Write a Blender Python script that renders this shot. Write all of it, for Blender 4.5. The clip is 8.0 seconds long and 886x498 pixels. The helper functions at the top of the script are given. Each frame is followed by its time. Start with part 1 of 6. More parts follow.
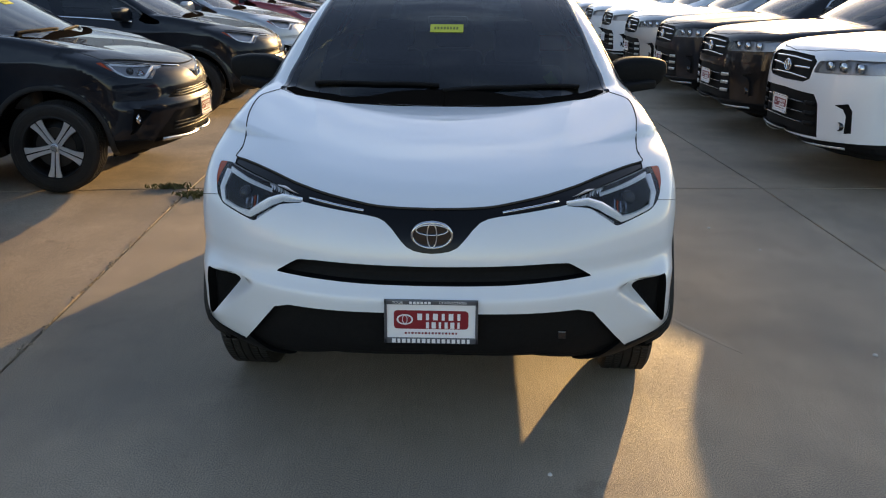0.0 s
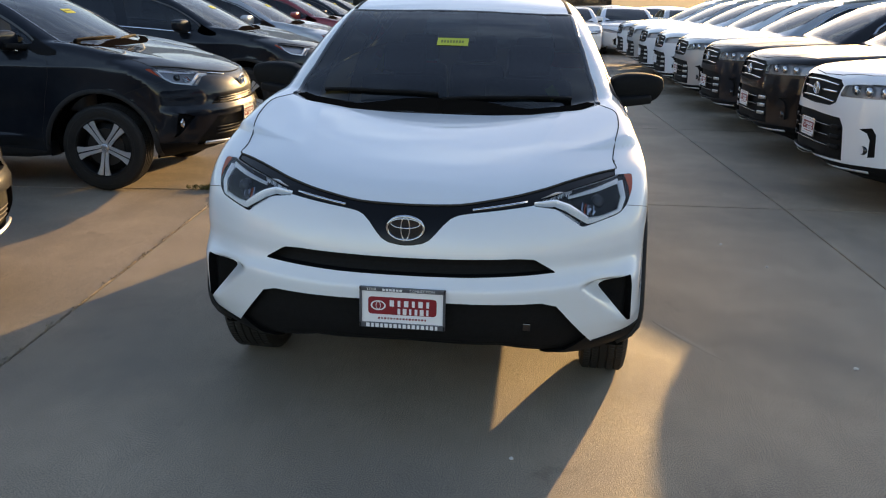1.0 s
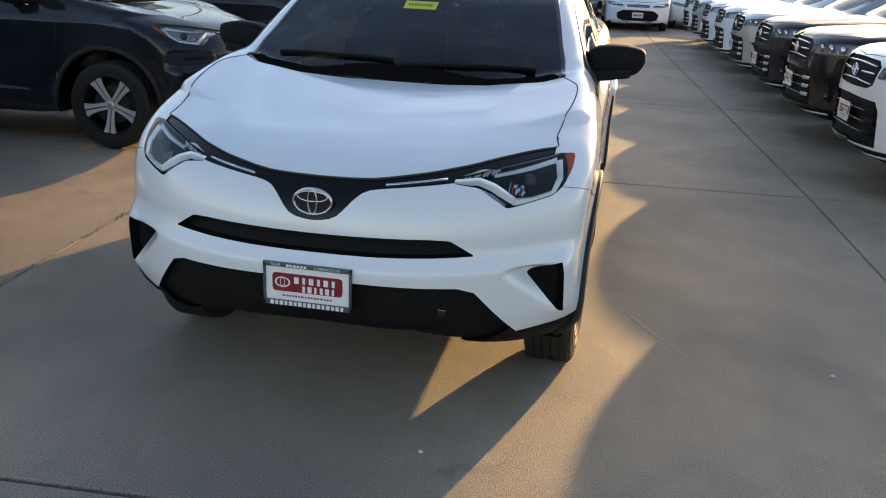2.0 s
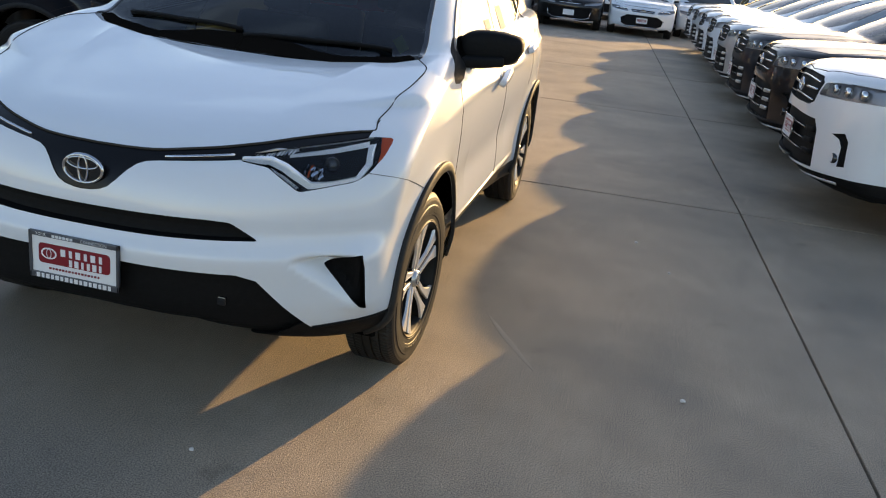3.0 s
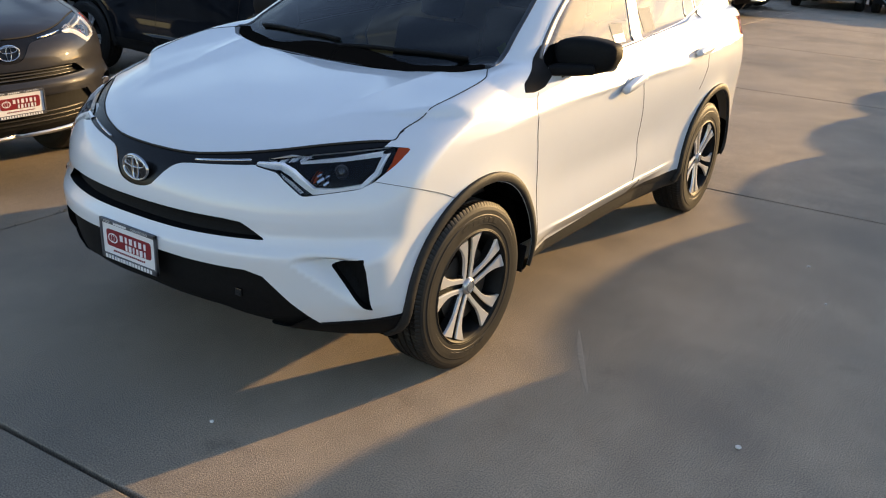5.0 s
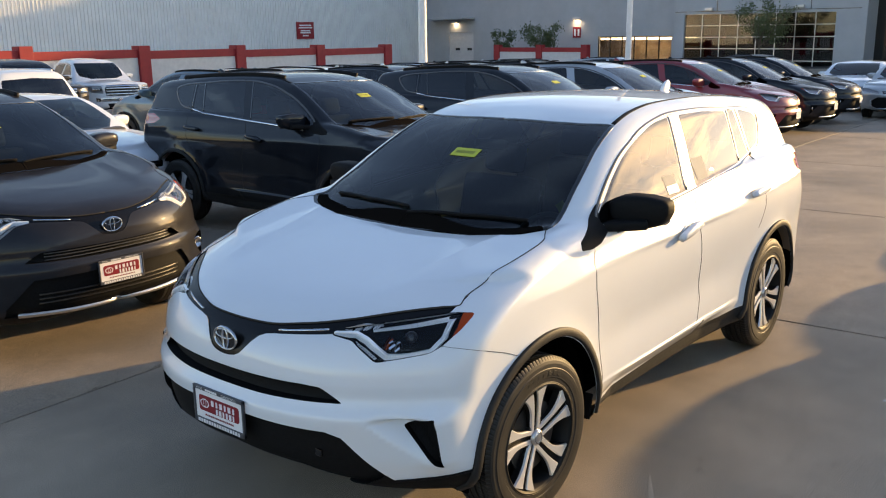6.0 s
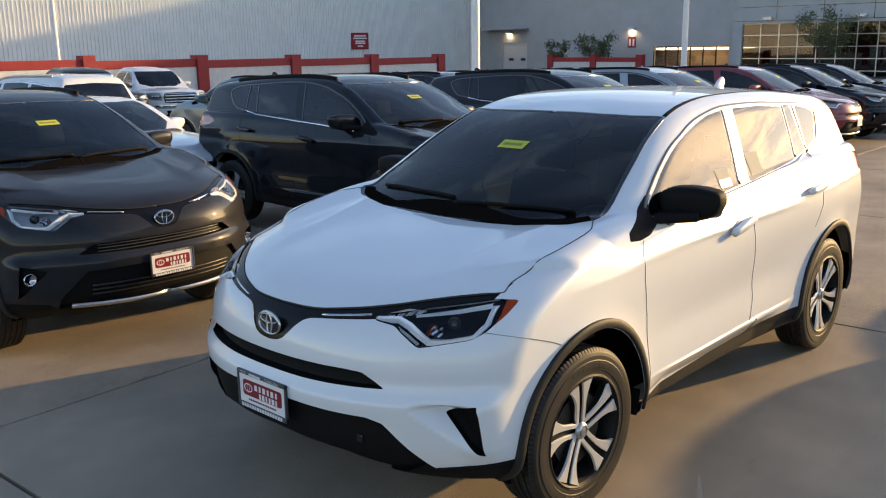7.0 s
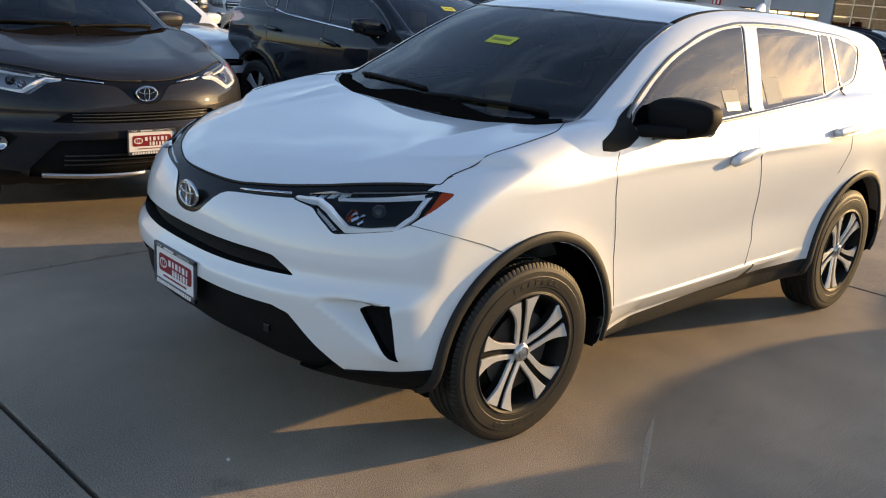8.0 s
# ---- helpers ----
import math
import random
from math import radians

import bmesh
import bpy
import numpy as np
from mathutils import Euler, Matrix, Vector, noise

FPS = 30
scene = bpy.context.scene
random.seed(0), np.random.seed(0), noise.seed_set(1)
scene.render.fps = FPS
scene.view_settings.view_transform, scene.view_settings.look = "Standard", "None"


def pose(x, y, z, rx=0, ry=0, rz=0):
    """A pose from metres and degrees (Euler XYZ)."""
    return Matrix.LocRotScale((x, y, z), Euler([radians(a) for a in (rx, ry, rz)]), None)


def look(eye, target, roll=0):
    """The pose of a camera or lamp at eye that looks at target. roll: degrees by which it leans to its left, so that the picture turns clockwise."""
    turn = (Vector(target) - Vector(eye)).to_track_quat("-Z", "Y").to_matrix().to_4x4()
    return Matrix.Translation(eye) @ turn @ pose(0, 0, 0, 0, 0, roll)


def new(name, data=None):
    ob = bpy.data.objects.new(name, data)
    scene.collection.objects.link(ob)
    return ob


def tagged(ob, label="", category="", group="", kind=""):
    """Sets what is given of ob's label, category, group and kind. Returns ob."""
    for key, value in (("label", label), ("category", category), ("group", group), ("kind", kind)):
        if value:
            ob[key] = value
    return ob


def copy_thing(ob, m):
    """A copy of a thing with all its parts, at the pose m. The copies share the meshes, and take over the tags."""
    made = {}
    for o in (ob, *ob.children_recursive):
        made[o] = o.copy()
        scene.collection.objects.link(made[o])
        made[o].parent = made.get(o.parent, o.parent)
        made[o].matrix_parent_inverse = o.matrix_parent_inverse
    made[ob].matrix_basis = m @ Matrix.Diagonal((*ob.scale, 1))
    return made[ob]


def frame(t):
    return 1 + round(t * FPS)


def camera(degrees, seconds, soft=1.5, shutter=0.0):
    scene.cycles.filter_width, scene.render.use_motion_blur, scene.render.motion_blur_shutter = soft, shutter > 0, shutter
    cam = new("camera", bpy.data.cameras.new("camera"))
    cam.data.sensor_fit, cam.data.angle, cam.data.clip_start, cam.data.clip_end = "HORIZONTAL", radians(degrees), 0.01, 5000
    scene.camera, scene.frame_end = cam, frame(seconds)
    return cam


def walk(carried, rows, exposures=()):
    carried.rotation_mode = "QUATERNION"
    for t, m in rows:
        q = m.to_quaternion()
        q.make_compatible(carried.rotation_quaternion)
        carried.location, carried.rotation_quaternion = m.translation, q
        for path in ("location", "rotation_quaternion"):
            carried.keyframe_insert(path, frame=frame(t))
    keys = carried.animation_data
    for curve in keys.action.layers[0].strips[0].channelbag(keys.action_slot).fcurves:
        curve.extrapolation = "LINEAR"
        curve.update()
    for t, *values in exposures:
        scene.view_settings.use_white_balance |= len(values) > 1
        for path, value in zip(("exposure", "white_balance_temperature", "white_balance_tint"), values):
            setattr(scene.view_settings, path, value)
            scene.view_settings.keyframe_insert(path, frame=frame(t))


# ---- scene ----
cam = camera(53.0, 8.0, 1.1)
PATH = [
    (0, (0.127, -2.759, 1.716), (0.066, -0.857, 1.102), 0.3),
    (0.5, (0.332, -2.978, 1.746), (0.209, -1.069, 1.162), 0.1),
    (1, (0.46, -2.991, 1.706), (0.258, -1.086, 1.13), 1.3),
    (1.2, (0.514, -2.957, 1.679), (0.269, -1.061, 1.09), 2.5),
    (2.3, (1.19, -2.59, 1.692), (0.818, -0.735, 1.042), 2.7),
    (2.5, (1.332, -2.53, 1.711), (0.944, -0.678, 1.063), 3.2),
    (3, (1.622, -2.298, 1.642), (1.251, -0.445, 0.986), 6.7),
    (3.5, (1.878, -2.071, 1.668), (1.395, -0.255, 0.984), 6.8),
    (4, (2.145, -1.888, 1.718), (1.313, -0.223, 0.988), 3.3),
    (4.2, (2.289, -1.825, 1.731), (1.331, -0.231, 0.997), 2.7),
    (5.3, (2.668, -1.895, 1.865), (1.601, -0.361, 1.153), 2.4),
    (5.5, (2.707, -1.921, 1.932), (1.579, -0.403, 1.28), 1.3),
    (6, (2.75, -1.966, 2.009), (1.522, -0.46, 1.535), -0.7),
    (6.5, (2.754, -1.983, 1.995), (1.5, -0.486, 1.563), -0.9),
    (7, (2.763, -1.942, 1.911), (1.444, -0.507, 1.462), -0.8),
    (7.5, (2.772, -1.7, 1.74), (1.388, -0.351, 1.226), 1.5),
    (8, (2.867, -1.418, 1.655), (1.485, -0.092, 1.077), 4.6),
]
walk(cam, [(t, look(eye, target, roll)) for t, eye, target, roll in PATH], [(0.0, 1.20, 6950, 16), (1.0, 1.29, 6950, 16), (2.5, 1.37, 7050, 16), (3.5, 1.18, 6850, 16), (5.5, 1.26, 6650, 16), (6.3, 1.21, 6600, 16), (7.2, 1.11, 6550, 16), (8.0, 1.09, 6600, 16)])

# ---- world, sun, exposure ----
SUN_AZIMUTH, SUN_HEIGHT = 20.0, 10.5        # degrees from +y towards +x, and above the horizon
world = bpy.data.worlds.new("evening_sky")
scene.world = world
world.use_nodes = True
wn, wl = world.node_tree.nodes, world.node_tree.links
wn.clear()
sky = wn.new("ShaderNodeTexSky")
sky.sky_type, sky.sun_disc = "NISHITA", False
sky.sun_elevation, sky.sun_rotation = radians(SUN_HEIGHT), radians(SUN_AZIMUTH)
sky.air_density, sky.dust_density, sky.ozone_density = 1.0, 0.6, 1.0
way = wn.new("ShaderNodeTexCoord")
spread = wn.new("ShaderNodeMapping")
spread.inputs["Scale"].default_value = (1.5, 2.2, 7.0)
spread.inputs["Rotation"].default_value = (0.1, 0.25, 0.6)
wl.new(way.outputs["Generated"], spread.inputs["Vector"])
puffs = wn.new("ShaderNodeTexNoise")
puffs.inputs["Scale"].default_value, puffs.inputs["Detail"].default_value, puffs.inputs["Roughness"].default_value = 2.2, 8.0, 0.62
wl.new(spread.outputs["Vector"], puffs.inputs["Vector"])
cover = wn.new("ShaderNodeMapRange")
cover.inputs["From Min"].default_value, cover.inputs["From Max"].default_value = 0.50, 0.64
wl.new(puffs.outputs["Fac"], cover.inputs["Value"])
gain = wn.new("ShaderNodeMix")
gain.data_type = "RGBA"
gain.inputs["A"].default_value = (0.87, 0.90, 0.99, 1)
wl.new(cover.outputs["Result"], gain.inputs["Factor"])
lit = wn.new("ShaderNodeMix")
lit.data_type, lit.blend_type = "RGBA", "MULTIPLY"
lit.inputs["Factor"].default_value = 1.0
wl.new(sky.outputs["Color"], lit.inputs["A"])
wl.new(gain.outputs["Result"], lit.inputs["B"])
# clouds near the sun are lit warm and bright
aim = wn.new("ShaderNodeVectorMath")
aim.operation = "DOT_PRODUCT"
aim.inputs[1].default_value = (math.sin(radians(SUN_AZIMUTH)) * math.cos(radians(SUN_HEIGHT)), math.cos(radians(SUN_AZIMUTH)) * math.cos(radians(SUN_HEIGHT)), math.sin(radians(SUN_HEIGHT)))
wl.new(way.outputs["Generated"], aim.inputs[0])
near = wn.new("ShaderNodeMapRange")
near.interpolation_type = "SMOOTHSTEP"
near.inputs["From Min"].default_value, near.inputs["From Max"].default_value = 0.78, 1.0
wl.new(aim.outputs["Value"], near.inputs["Value"])
glow = wn.new("ShaderNodeMix")
glow.data_type = "RGBA"
glow.inputs["A"].default_value, glow.inputs["B"].default_value = (1.5, 1.47, 1.43, 1), (1.95, 1.65, 1.3, 1)
wl.new(near.outputs["Result"], glow.inputs["Factor"])
wl.new(glow.outputs["Result"], gain.inputs["B"])
bg = wn.new("ShaderNodeBackground")
bg.inputs["Strength"].default_value = 0.135
wl.new(lit.outputs["Result"], bg.inputs["Color"])
wo = wn.new("ShaderNodeOutputWorld")
wl.new(bg.outputs["Background"], wo.inputs["Surface"])

sun_data = bpy.data.lights.new("sun", "SUN")
sun_data.energy, sun_data.angle, sun_data.color = 3.6, radians(0.6), (1.0, 0.68, 0.29)
sun = new("sun", sun_data)
s_az, s_el = radians(SUN_AZIMUTH), radians(SUN_HEIGHT)
sun.matrix_world = look((0, 0, 30), (-math.sin(s_az) * math.cos(s_el), -math.cos(s_az) * math.cos(s_el), 30 - math.sin(s_el)))

# ---- materials ----
def material(name, color, rough=0.5, metal=0.0, **extra):
    m = bpy.data.materials.new(name)
    m.use_nodes = True
    b = m.node_tree.nodes["Principled BSDF"]
    b.inputs["Base Color"].default_value = (*color, 1)
    b.inputs["Roughness"].default_value, b.inputs["Metallic"].default_value = rough, metal
    for key, value in extra.items():
        b.inputs[key.replace("_", " ")].default_value = value
    return m


def grained(m, color_a, color_b, scale, detail=6.0, bump=0.0, rough=None, coords="Object", second=None, bump_scale=None, dist=0.01):
    """Mixes two tones by noise (and a second, coarser noise), with relief."""
    n, l = m.node_tree.nodes, m.node_tree.links
    b = n["Principled BSDF"]
    tc = n.new("ShaderNodeTexCoord")
    fine = n.new("ShaderNodeTexNoise")
    fine.inputs["Scale"].default_value, fine.inputs["Detail"].default_value, fine.inputs["Roughness"].default_value = scale, detail, 0.65
    where = n.new("ShaderNodeNewGeometry").outputs["Position"] if coords == "Position" else tc.outputs[coords]
    l.new(where, fine.inputs["Vector"])
    ramp = n.new("ShaderNodeMapRange")
    ramp.inputs["From Min"].default_value, ramp.inputs["From Max"].default_value = 0.3, 0.7
    l.new(fine.outputs["Fac"], ramp.inputs["Value"])
    mix = n.new("ShaderNodeMix")
    mix.data_type = "RGBA"
    mix.inputs["A"].default_value, mix.inputs["B"].default_value = (*color_a, 1), (*color_b, 1)
    l.new(ramp.outputs["Result"], mix.inputs["Factor"])
    out = mix.outputs["Result"]
    if second:
        tone, s2, lo, hi = second
        coarse = n.new("ShaderNodeTexNoise")
        coarse.inputs["Scale"].default_value, coarse.inputs["Detail"].default_value, coarse.inputs["Roughness"].default_value = s2, 5.0, 0.6
        l.new(where, coarse.inputs["Vector"])
        r2 = n.new("ShaderNodeMapRange")
        r2.inputs["From Min"].default_value, r2.inputs["From Max"].default_value = lo, hi
        l.new(coarse.outputs["Fac"], r2.inputs["Value"])
        mix2 = n.new("ShaderNodeMix")
        mix2.data_type = "RGBA"
        mix2.inputs["B"].default_value = (*tone, 1)
        l.new(r2.outputs["Result"], mix2.inputs["Factor"])
        l.new(out, mix2.inputs["A"])
        out = mix2.outputs["Result"]
    if coords == "Position":                       # sand grains and small dark spots, where the surface is laid by place
        grains = n.new("ShaderNodeTexNoise")
        grains.inputs["Scale"].default_value, grains.inputs["Detail"].default_value = 190.0, 2.0
        l.new(where, grains.inputs["Vector"])
        g2 = n.new("ShaderNodeMapRange")
        g2.inputs["From Min"].default_value, g2.inputs["From Max"].default_value = 0.3, 0.7
        g2.inputs["To Min"].default_value, g2.inputs["To Max"].default_value = 0.42, 1.58
        l.new(grains.outputs["Fac"], g2.inputs["Value"])
        spots = n.new("ShaderNodeTexNoise")
        spots.inputs["Scale"].default_value, spots.inputs["Detail"].default_value, spots.inputs["Roughness"].default_value = 2.6, 4.0, 0.7
        l.new(where, spots.inputs["Vector"])
        s2 = n.new("ShaderNodeMapRange")
        s2.inputs["From Min"].default_value, s2.inputs["From Max"].default_value = 0.62, 0.74
        s2.inputs["To Min"].default_value, s2.inputs["To Max"].default_value = 1.0, 0.72
        l.new(spots.outputs["Fac"], s2.inputs["Value"])
        stretch = n.new("ShaderNodeMapping")       # faint lines of the broom that finished the surface
        stretch.inputs["Scale"].default_value = (150.0, 5.0, 1.0)
        l.new(where, stretch.inputs["Vector"])
        broom = n.new("ShaderNodeTexNoise")
        broom.inputs["Scale"].default_value, broom.inputs["Detail"].default_value = 1.0, 2.0
        l.new(stretch.outputs["Vector"], broom.inputs["Vector"])
        b2 = n.new("ShaderNodeMapRange")
        b2.inputs["From Min"].default_value, b2.inputs["From Max"].default_value = 0.3, 0.7
        b2.inputs["To Min"].default_value, b2.inputs["To Max"].default_value = 0.93, 1.07
        l.new(broom.outputs["Fac"], b2.inputs["Value"])
        pits = n.new("ShaderNodeMath")
        pits.operation = "MULTIPLY"
        l.new(g2.outputs["Result"], pits.inputs[0])
        l.new(b2.outputs["Result"], pits.inputs[1])
        both = n.new("ShaderNodeMath")
        both.operation = "MULTIPLY"
        l.new(pits.outputs["Value"], both.inputs[0])
        l.new(s2.outputs["Result"], both.inputs[1])
        tint = n.new("ShaderNodeVectorMath")
        tint.operation = "SCALE"
        l.new(out, tint.inputs[0])
        l.new(both.outputs["Value"], tint.inputs["Scale"])
        out = tint.outputs["Vector"]
    l.new(out, b.inputs["Base Color"])
    if rough:
        rr = n.new("ShaderNodeMapRange")
        rr.inputs["To Min"].default_value, rr.inputs["To Max"].default_value = rough
        l.new(ramp.outputs["Result"], rr.inputs["Value"])
        l.new(rr.outputs["Result"], b.inputs["Roughness"])
    if bump:
        grit = n.new("ShaderNodeTexNoise")
        grit.inputs["Scale"].default_value, grit.inputs["Detail"].default_value = bump_scale or scale * 3, 4.0
        l.new(where, grit.inputs["Vector"])
        bp = n.new("ShaderNodeBump")
        bp.inputs["Strength"].default_value, bp.inputs["Distance"].default_value = bump, dist
        l.new(grit.outputs["Fac"], bp.inputs["Height"])
        l.new(bp.outputs["Normal"], b.inputs["Normal"])
    return m


def paint(name, color, flake=0.0, coat=1.0, gloss=0.5):
    m = material(name, color, 0.38, flake, Coat_Weight=coat, Coat_Roughness=0.03, Specular_IOR_Level=gloss)
    dust = tuple(c * 0.93 + 0.015 for c in color)
    return grained(m, color, dust, 1.3, 8.0)


WHITE = paint("white_paint", (0.695, 0.722, 0.755))
GREY = paint("magnetic_grey_paint", (0.0125, 0.0128, 0.0165), 0.03, 0.5, 0.05)
NAVY = paint("dark_blue_grey_paint", (0.0042, 0.0062, 0.0105), 0.0, 0.65, 0.03)
BLACK = paint("black_paint", (0.004, 0.004, 0.0045), 0.0, 0.8, 0.05)
RED = paint("dark_red_paint", (0.22, 0.010, 0.016), 0.2)
SILVER = paint("silver_paint", (0.45, 0.46, 0.47), 0.6)
BRONZE = paint("brown_grey_paint", (0.009, 0.007, 0.007), 0.05, 0.7, 0.05)
TEAL = paint("blue_grey_paint", (0.10, 0.16, 0.2), 0.5)
TRIM_GREY = material("dark_grey_trim", (0.06, 0.058, 0.055), 0.3, Coat_Weight=0.4)
PLASTIC = grained(material("black_plastic", (0.012, 0.012, 0.013), 0.65, Specular_IOR_Level=0.14), (0.004, 0.004, 0.0043), (0.007, 0.007, 0.0075), 60, bump=0.25, bump_scale=700, dist=0.001)
SKIRT = grained(material("grey_black_plastic", (0.02, 0.02, 0.02), 0.6, Specular_IOR_Level=0.25), (0.014, 0.0135, 0.013), (0.024, 0.023, 0.0215), 40, bump=0.25, bump_scale=700, dist=0.001)
SEAM = material("panel_gap", (0.05, 0.046, 0.04), 0.9, Specular_IOR_Level=0.0)
COWL = material("dull_black_cowl", (0.008, 0.0068, 0.006), 0.9, Specular_IOR_Level=0.0)
INK = material("olive_ink", (0.16, 0.17, 0.03), 0.7)
BAND = material("black_grille_band", (0.005, 0.005, 0.0055), 0.25, Specular_IOR_Level=0.22)
GLOSS = material("gloss_black", (0.006, 0.006, 0.007), 0.12, Coat_Weight=0.6, Coat_Roughness=0.02)
DARK = material("dark_cavity", (0.004, 0.004, 0.004), 0.8, Specular_IOR_Level=0.0)
CHROME = material("chrome", (0.60, 0.61, 0.63), 0.07, 1.0)
SATIN = material("satin_silver", (0.55, 0.55, 0.55), 0.3, 0.9)
RUBBER = grained(material("tyre_rubber", (0.018, 0.017, 0.016), 0.55, Specular_IOR_Level=0.4), (0.006, 0.0057, 0.0052), (0.017, 0.0148, 0.012), 9, bump=0.2, bump_scale=300, dist=0.001)
ALLOY = grained(material("machined_alloy", (0.6, 0.6, 0.6), 0.28, 0.65), (0.70, 0.70, 0.695), (0.78, 0.78, 0.775), 3, rough=(0.3, 0.38))
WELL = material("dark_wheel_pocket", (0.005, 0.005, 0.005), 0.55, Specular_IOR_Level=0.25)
STEEL = material("brake_steel", (0.09, 0.085, 0.08), 0.4, 1.0)
AMBER = material("amber_lens", (0.32, 0.036, 0.0015), 0.25, Specular_IOR_Level=0.35)
REFLECTOR = material("lamp_reflector", (0.32, 0.32, 0.34), 0.35, 0.6)
RED_LENS = material("red_lens", (0.35, 0.006, 0.01), 0.12, Coat_Weight=1.0)
LENS_WHITE = material("pale_light_guide", (0.88, 0.89, 0.92), 0.2, Coat_Weight=0.6)
CABIN = grained(material("charcoal_cloth", (0.02, 0.02, 0.022), 0.85), (0.016, 0.016, 0.018), (0.03, 0.03, 0.032), 50)
TRIM = material("grey_cabin_plastic", (0.05, 0.05, 0.053), 0.55)
PLATE_WHITE = material("plate_white", (0.75, 0.75, 0.76), 0.35)
PLATE_FRAME = material("grey_plate_frame", (0.10, 0.105, 0.12), 0.35, 0.5)
PLATE_RED = material("plate_red", (0.22, 0.010, 0.018), 0.35)
PAPER = material("pale_paper", (0.42, 0.40, 0.36), 0.8, Specular_IOR_Level=0.2)
STICKER = material("yellow_sticker", (0.52, 0.54, 0.07), 0.6, Specular_IOR_Level=0.2)


def glass(name, tint, gloss=0.0):
    """A thin pane: clear tinted view through it, mirror gloss by the angle."""
    m = bpy.data.materials.new(name)
    m.use_nodes = True
    n, l = m.node_tree.nodes, m.node_tree.links
    n.clear()
    see, shine, rate, mix, out = (n.new("ShaderNode" + k) for k in ("BsdfTransparent", "BsdfGlossy", "Fresnel", "MixShader", "OutputMaterial"))
    see.inputs["Color"].default_value = (*tint, 1)
    shine.inputs["Roughness"].default_value = 0.0
    rate.inputs["IOR"].default_value = 1.7 + gloss
    l.new(rate.outputs["Fac"], mix.inputs["Fac"])
    l.new(see.outputs["BSDF"], mix.inputs[1])
    l.new(shine.outputs["BSDF"], mix.inputs[2])
    l.new(mix.outputs["Shader"], out.inputs["Surface"])
    return m


GLASS = glass("windscreen_glass", (0.27, 0.37, 0.36), -0.12)
DOOR_GLASS = glass("door_glass", (0.30, 0.33, 0.32), 0.0)
TINTED = glass("privacy_glass", (0.06, 0.065, 0.065), 0.0)
CLEAR = glass("clear_lens", (0.97, 0.98, 0.99), -0.25)

# ---- the SUV's body as one smooth field (metres: x across, y back from the nose, z up) ----
def curve(*keys):
    """A smooth curve through (place, value) keys."""
    px, pv = np.array([k[0] for k in keys], float), np.array([k[1] for k in keys], float)
    step = np.diff(pv) / np.diff(px)
    slope = np.r_[step[0], (step[1:] + step[:-1]) / 2, step[-1]]
    slope[1:-1] = np.where(step[1:] * step[:-1] <= 0, 0, slope[1:-1])

    def at(v):
        v = np.clip(v, px[0], px[-1])
        i = np.clip(np.searchsorted(px, v) - 1, 0, len(px) - 2)
        h = px[i + 1] - px[i]
        s = (v - px[i]) / h
        return ((1 + 2 * s) * (1 - s) ** 2 * pv[i] + s * (1 - s) ** 2 * h * slope[i]
                + s * s * (3 - 2 * s) * pv[i + 1] + s * s * (s - 1) * h * slope[i + 1])
    return at


def smax(a, b, k):
    return np.maximum(a, b) + np.maximum(k - np.abs(a - b), 0) ** 2 / (4 * k)


def smin(a, b, k):
    return -smax(-a, -b, k)


HUB_F, HUB_R, HUB_Z = 0.942, 3.61, 0.352
nose_lean = curve((0.2, 0.3), (0.29, 0.13), (0.36, 0.03), (0.45, -0.012), (0.55, -0.024), (0.63, -0.03), (0.68, -0.006), (0.71, 0.004), (0.76, 0.006), (0.853, 0.03), (0.92, 0.075), (1.0, 0.19), (1.06, 0.34))
hood_line = curve((0.0, 0.84), (0.1, 0.935), (0.3, 1.005), (0.6, 1.065), (1.0, 1.115), (1.3, 1.145), (1.8, 1.15), (3.0, 1.18), (4.6, 1.2))
side_line = curve((0.15, 0.84), (0.28, 0.885), (0.42, 0.9), (0.6, 0.9), (0.75, 0.906), (0.9, 0.915), (0.99, 0.908), (1.08, 0.885), (1.2, 0.85))
plan_line = curve((0.0, -0.04), (0.45, -0.012), (0.9, 0.0), (1.6, -0.008), (2.6, -0.004), (3.5, 0.006), (4.0, -0.02), (4.3, -0.06), (4.5, -0.11), (4.7, -0.16))
tail_line = curve((0.2, 4.38), (0.35, 4.47), (0.6, 4.53), (0.8, 4.525), (1.0, 4.505), (1.2, 4.46), (1.6, 4.34))
roof_line = curve((0.7, 0.86), (0.95, 1.025), (1.07, 1.112), (1.16, 1.182), (1.5, 1.365), (1.8, 1.505), (2.0, 1.575), (2.25, 1.625), (2.7, 1.648), (3.3, 1.635), (3.9, 1.592), (4.3, 1.545), (4.42, 1.505), (4.48, 1.43), (4.58, 1.12))
cabin_plan = curve((0.8, -0.06), (1.4, -0.012), (2.2, 0.0), (3.0, -0.004), (3.7, -0.04), (4.2, -0.09), (4.6, -0.16))


hood_crown = curve((0.1, -0.05), (0.3, -0.04), (0.5, -0.02), (0.7, 0.005), (0.95, 0.02), (1.2, 0.048), (1.6, 0.048))


def even(line, y):
    """A line smoothed behind the nose."""
    far = np.clip((y - 0.25) / 0.25, 0, 1)
    mean = sum(w * line(y + d) for d, w in ((-0.28, 1), (-0.21, 2), (-0.14, 3), (-0.07, 4), (0.0, 4), (0.07, 4), (0.14, 3), (0.21, 2), (0.28, 1))) / 24
    return line(y) * (1 - far) + mean * far


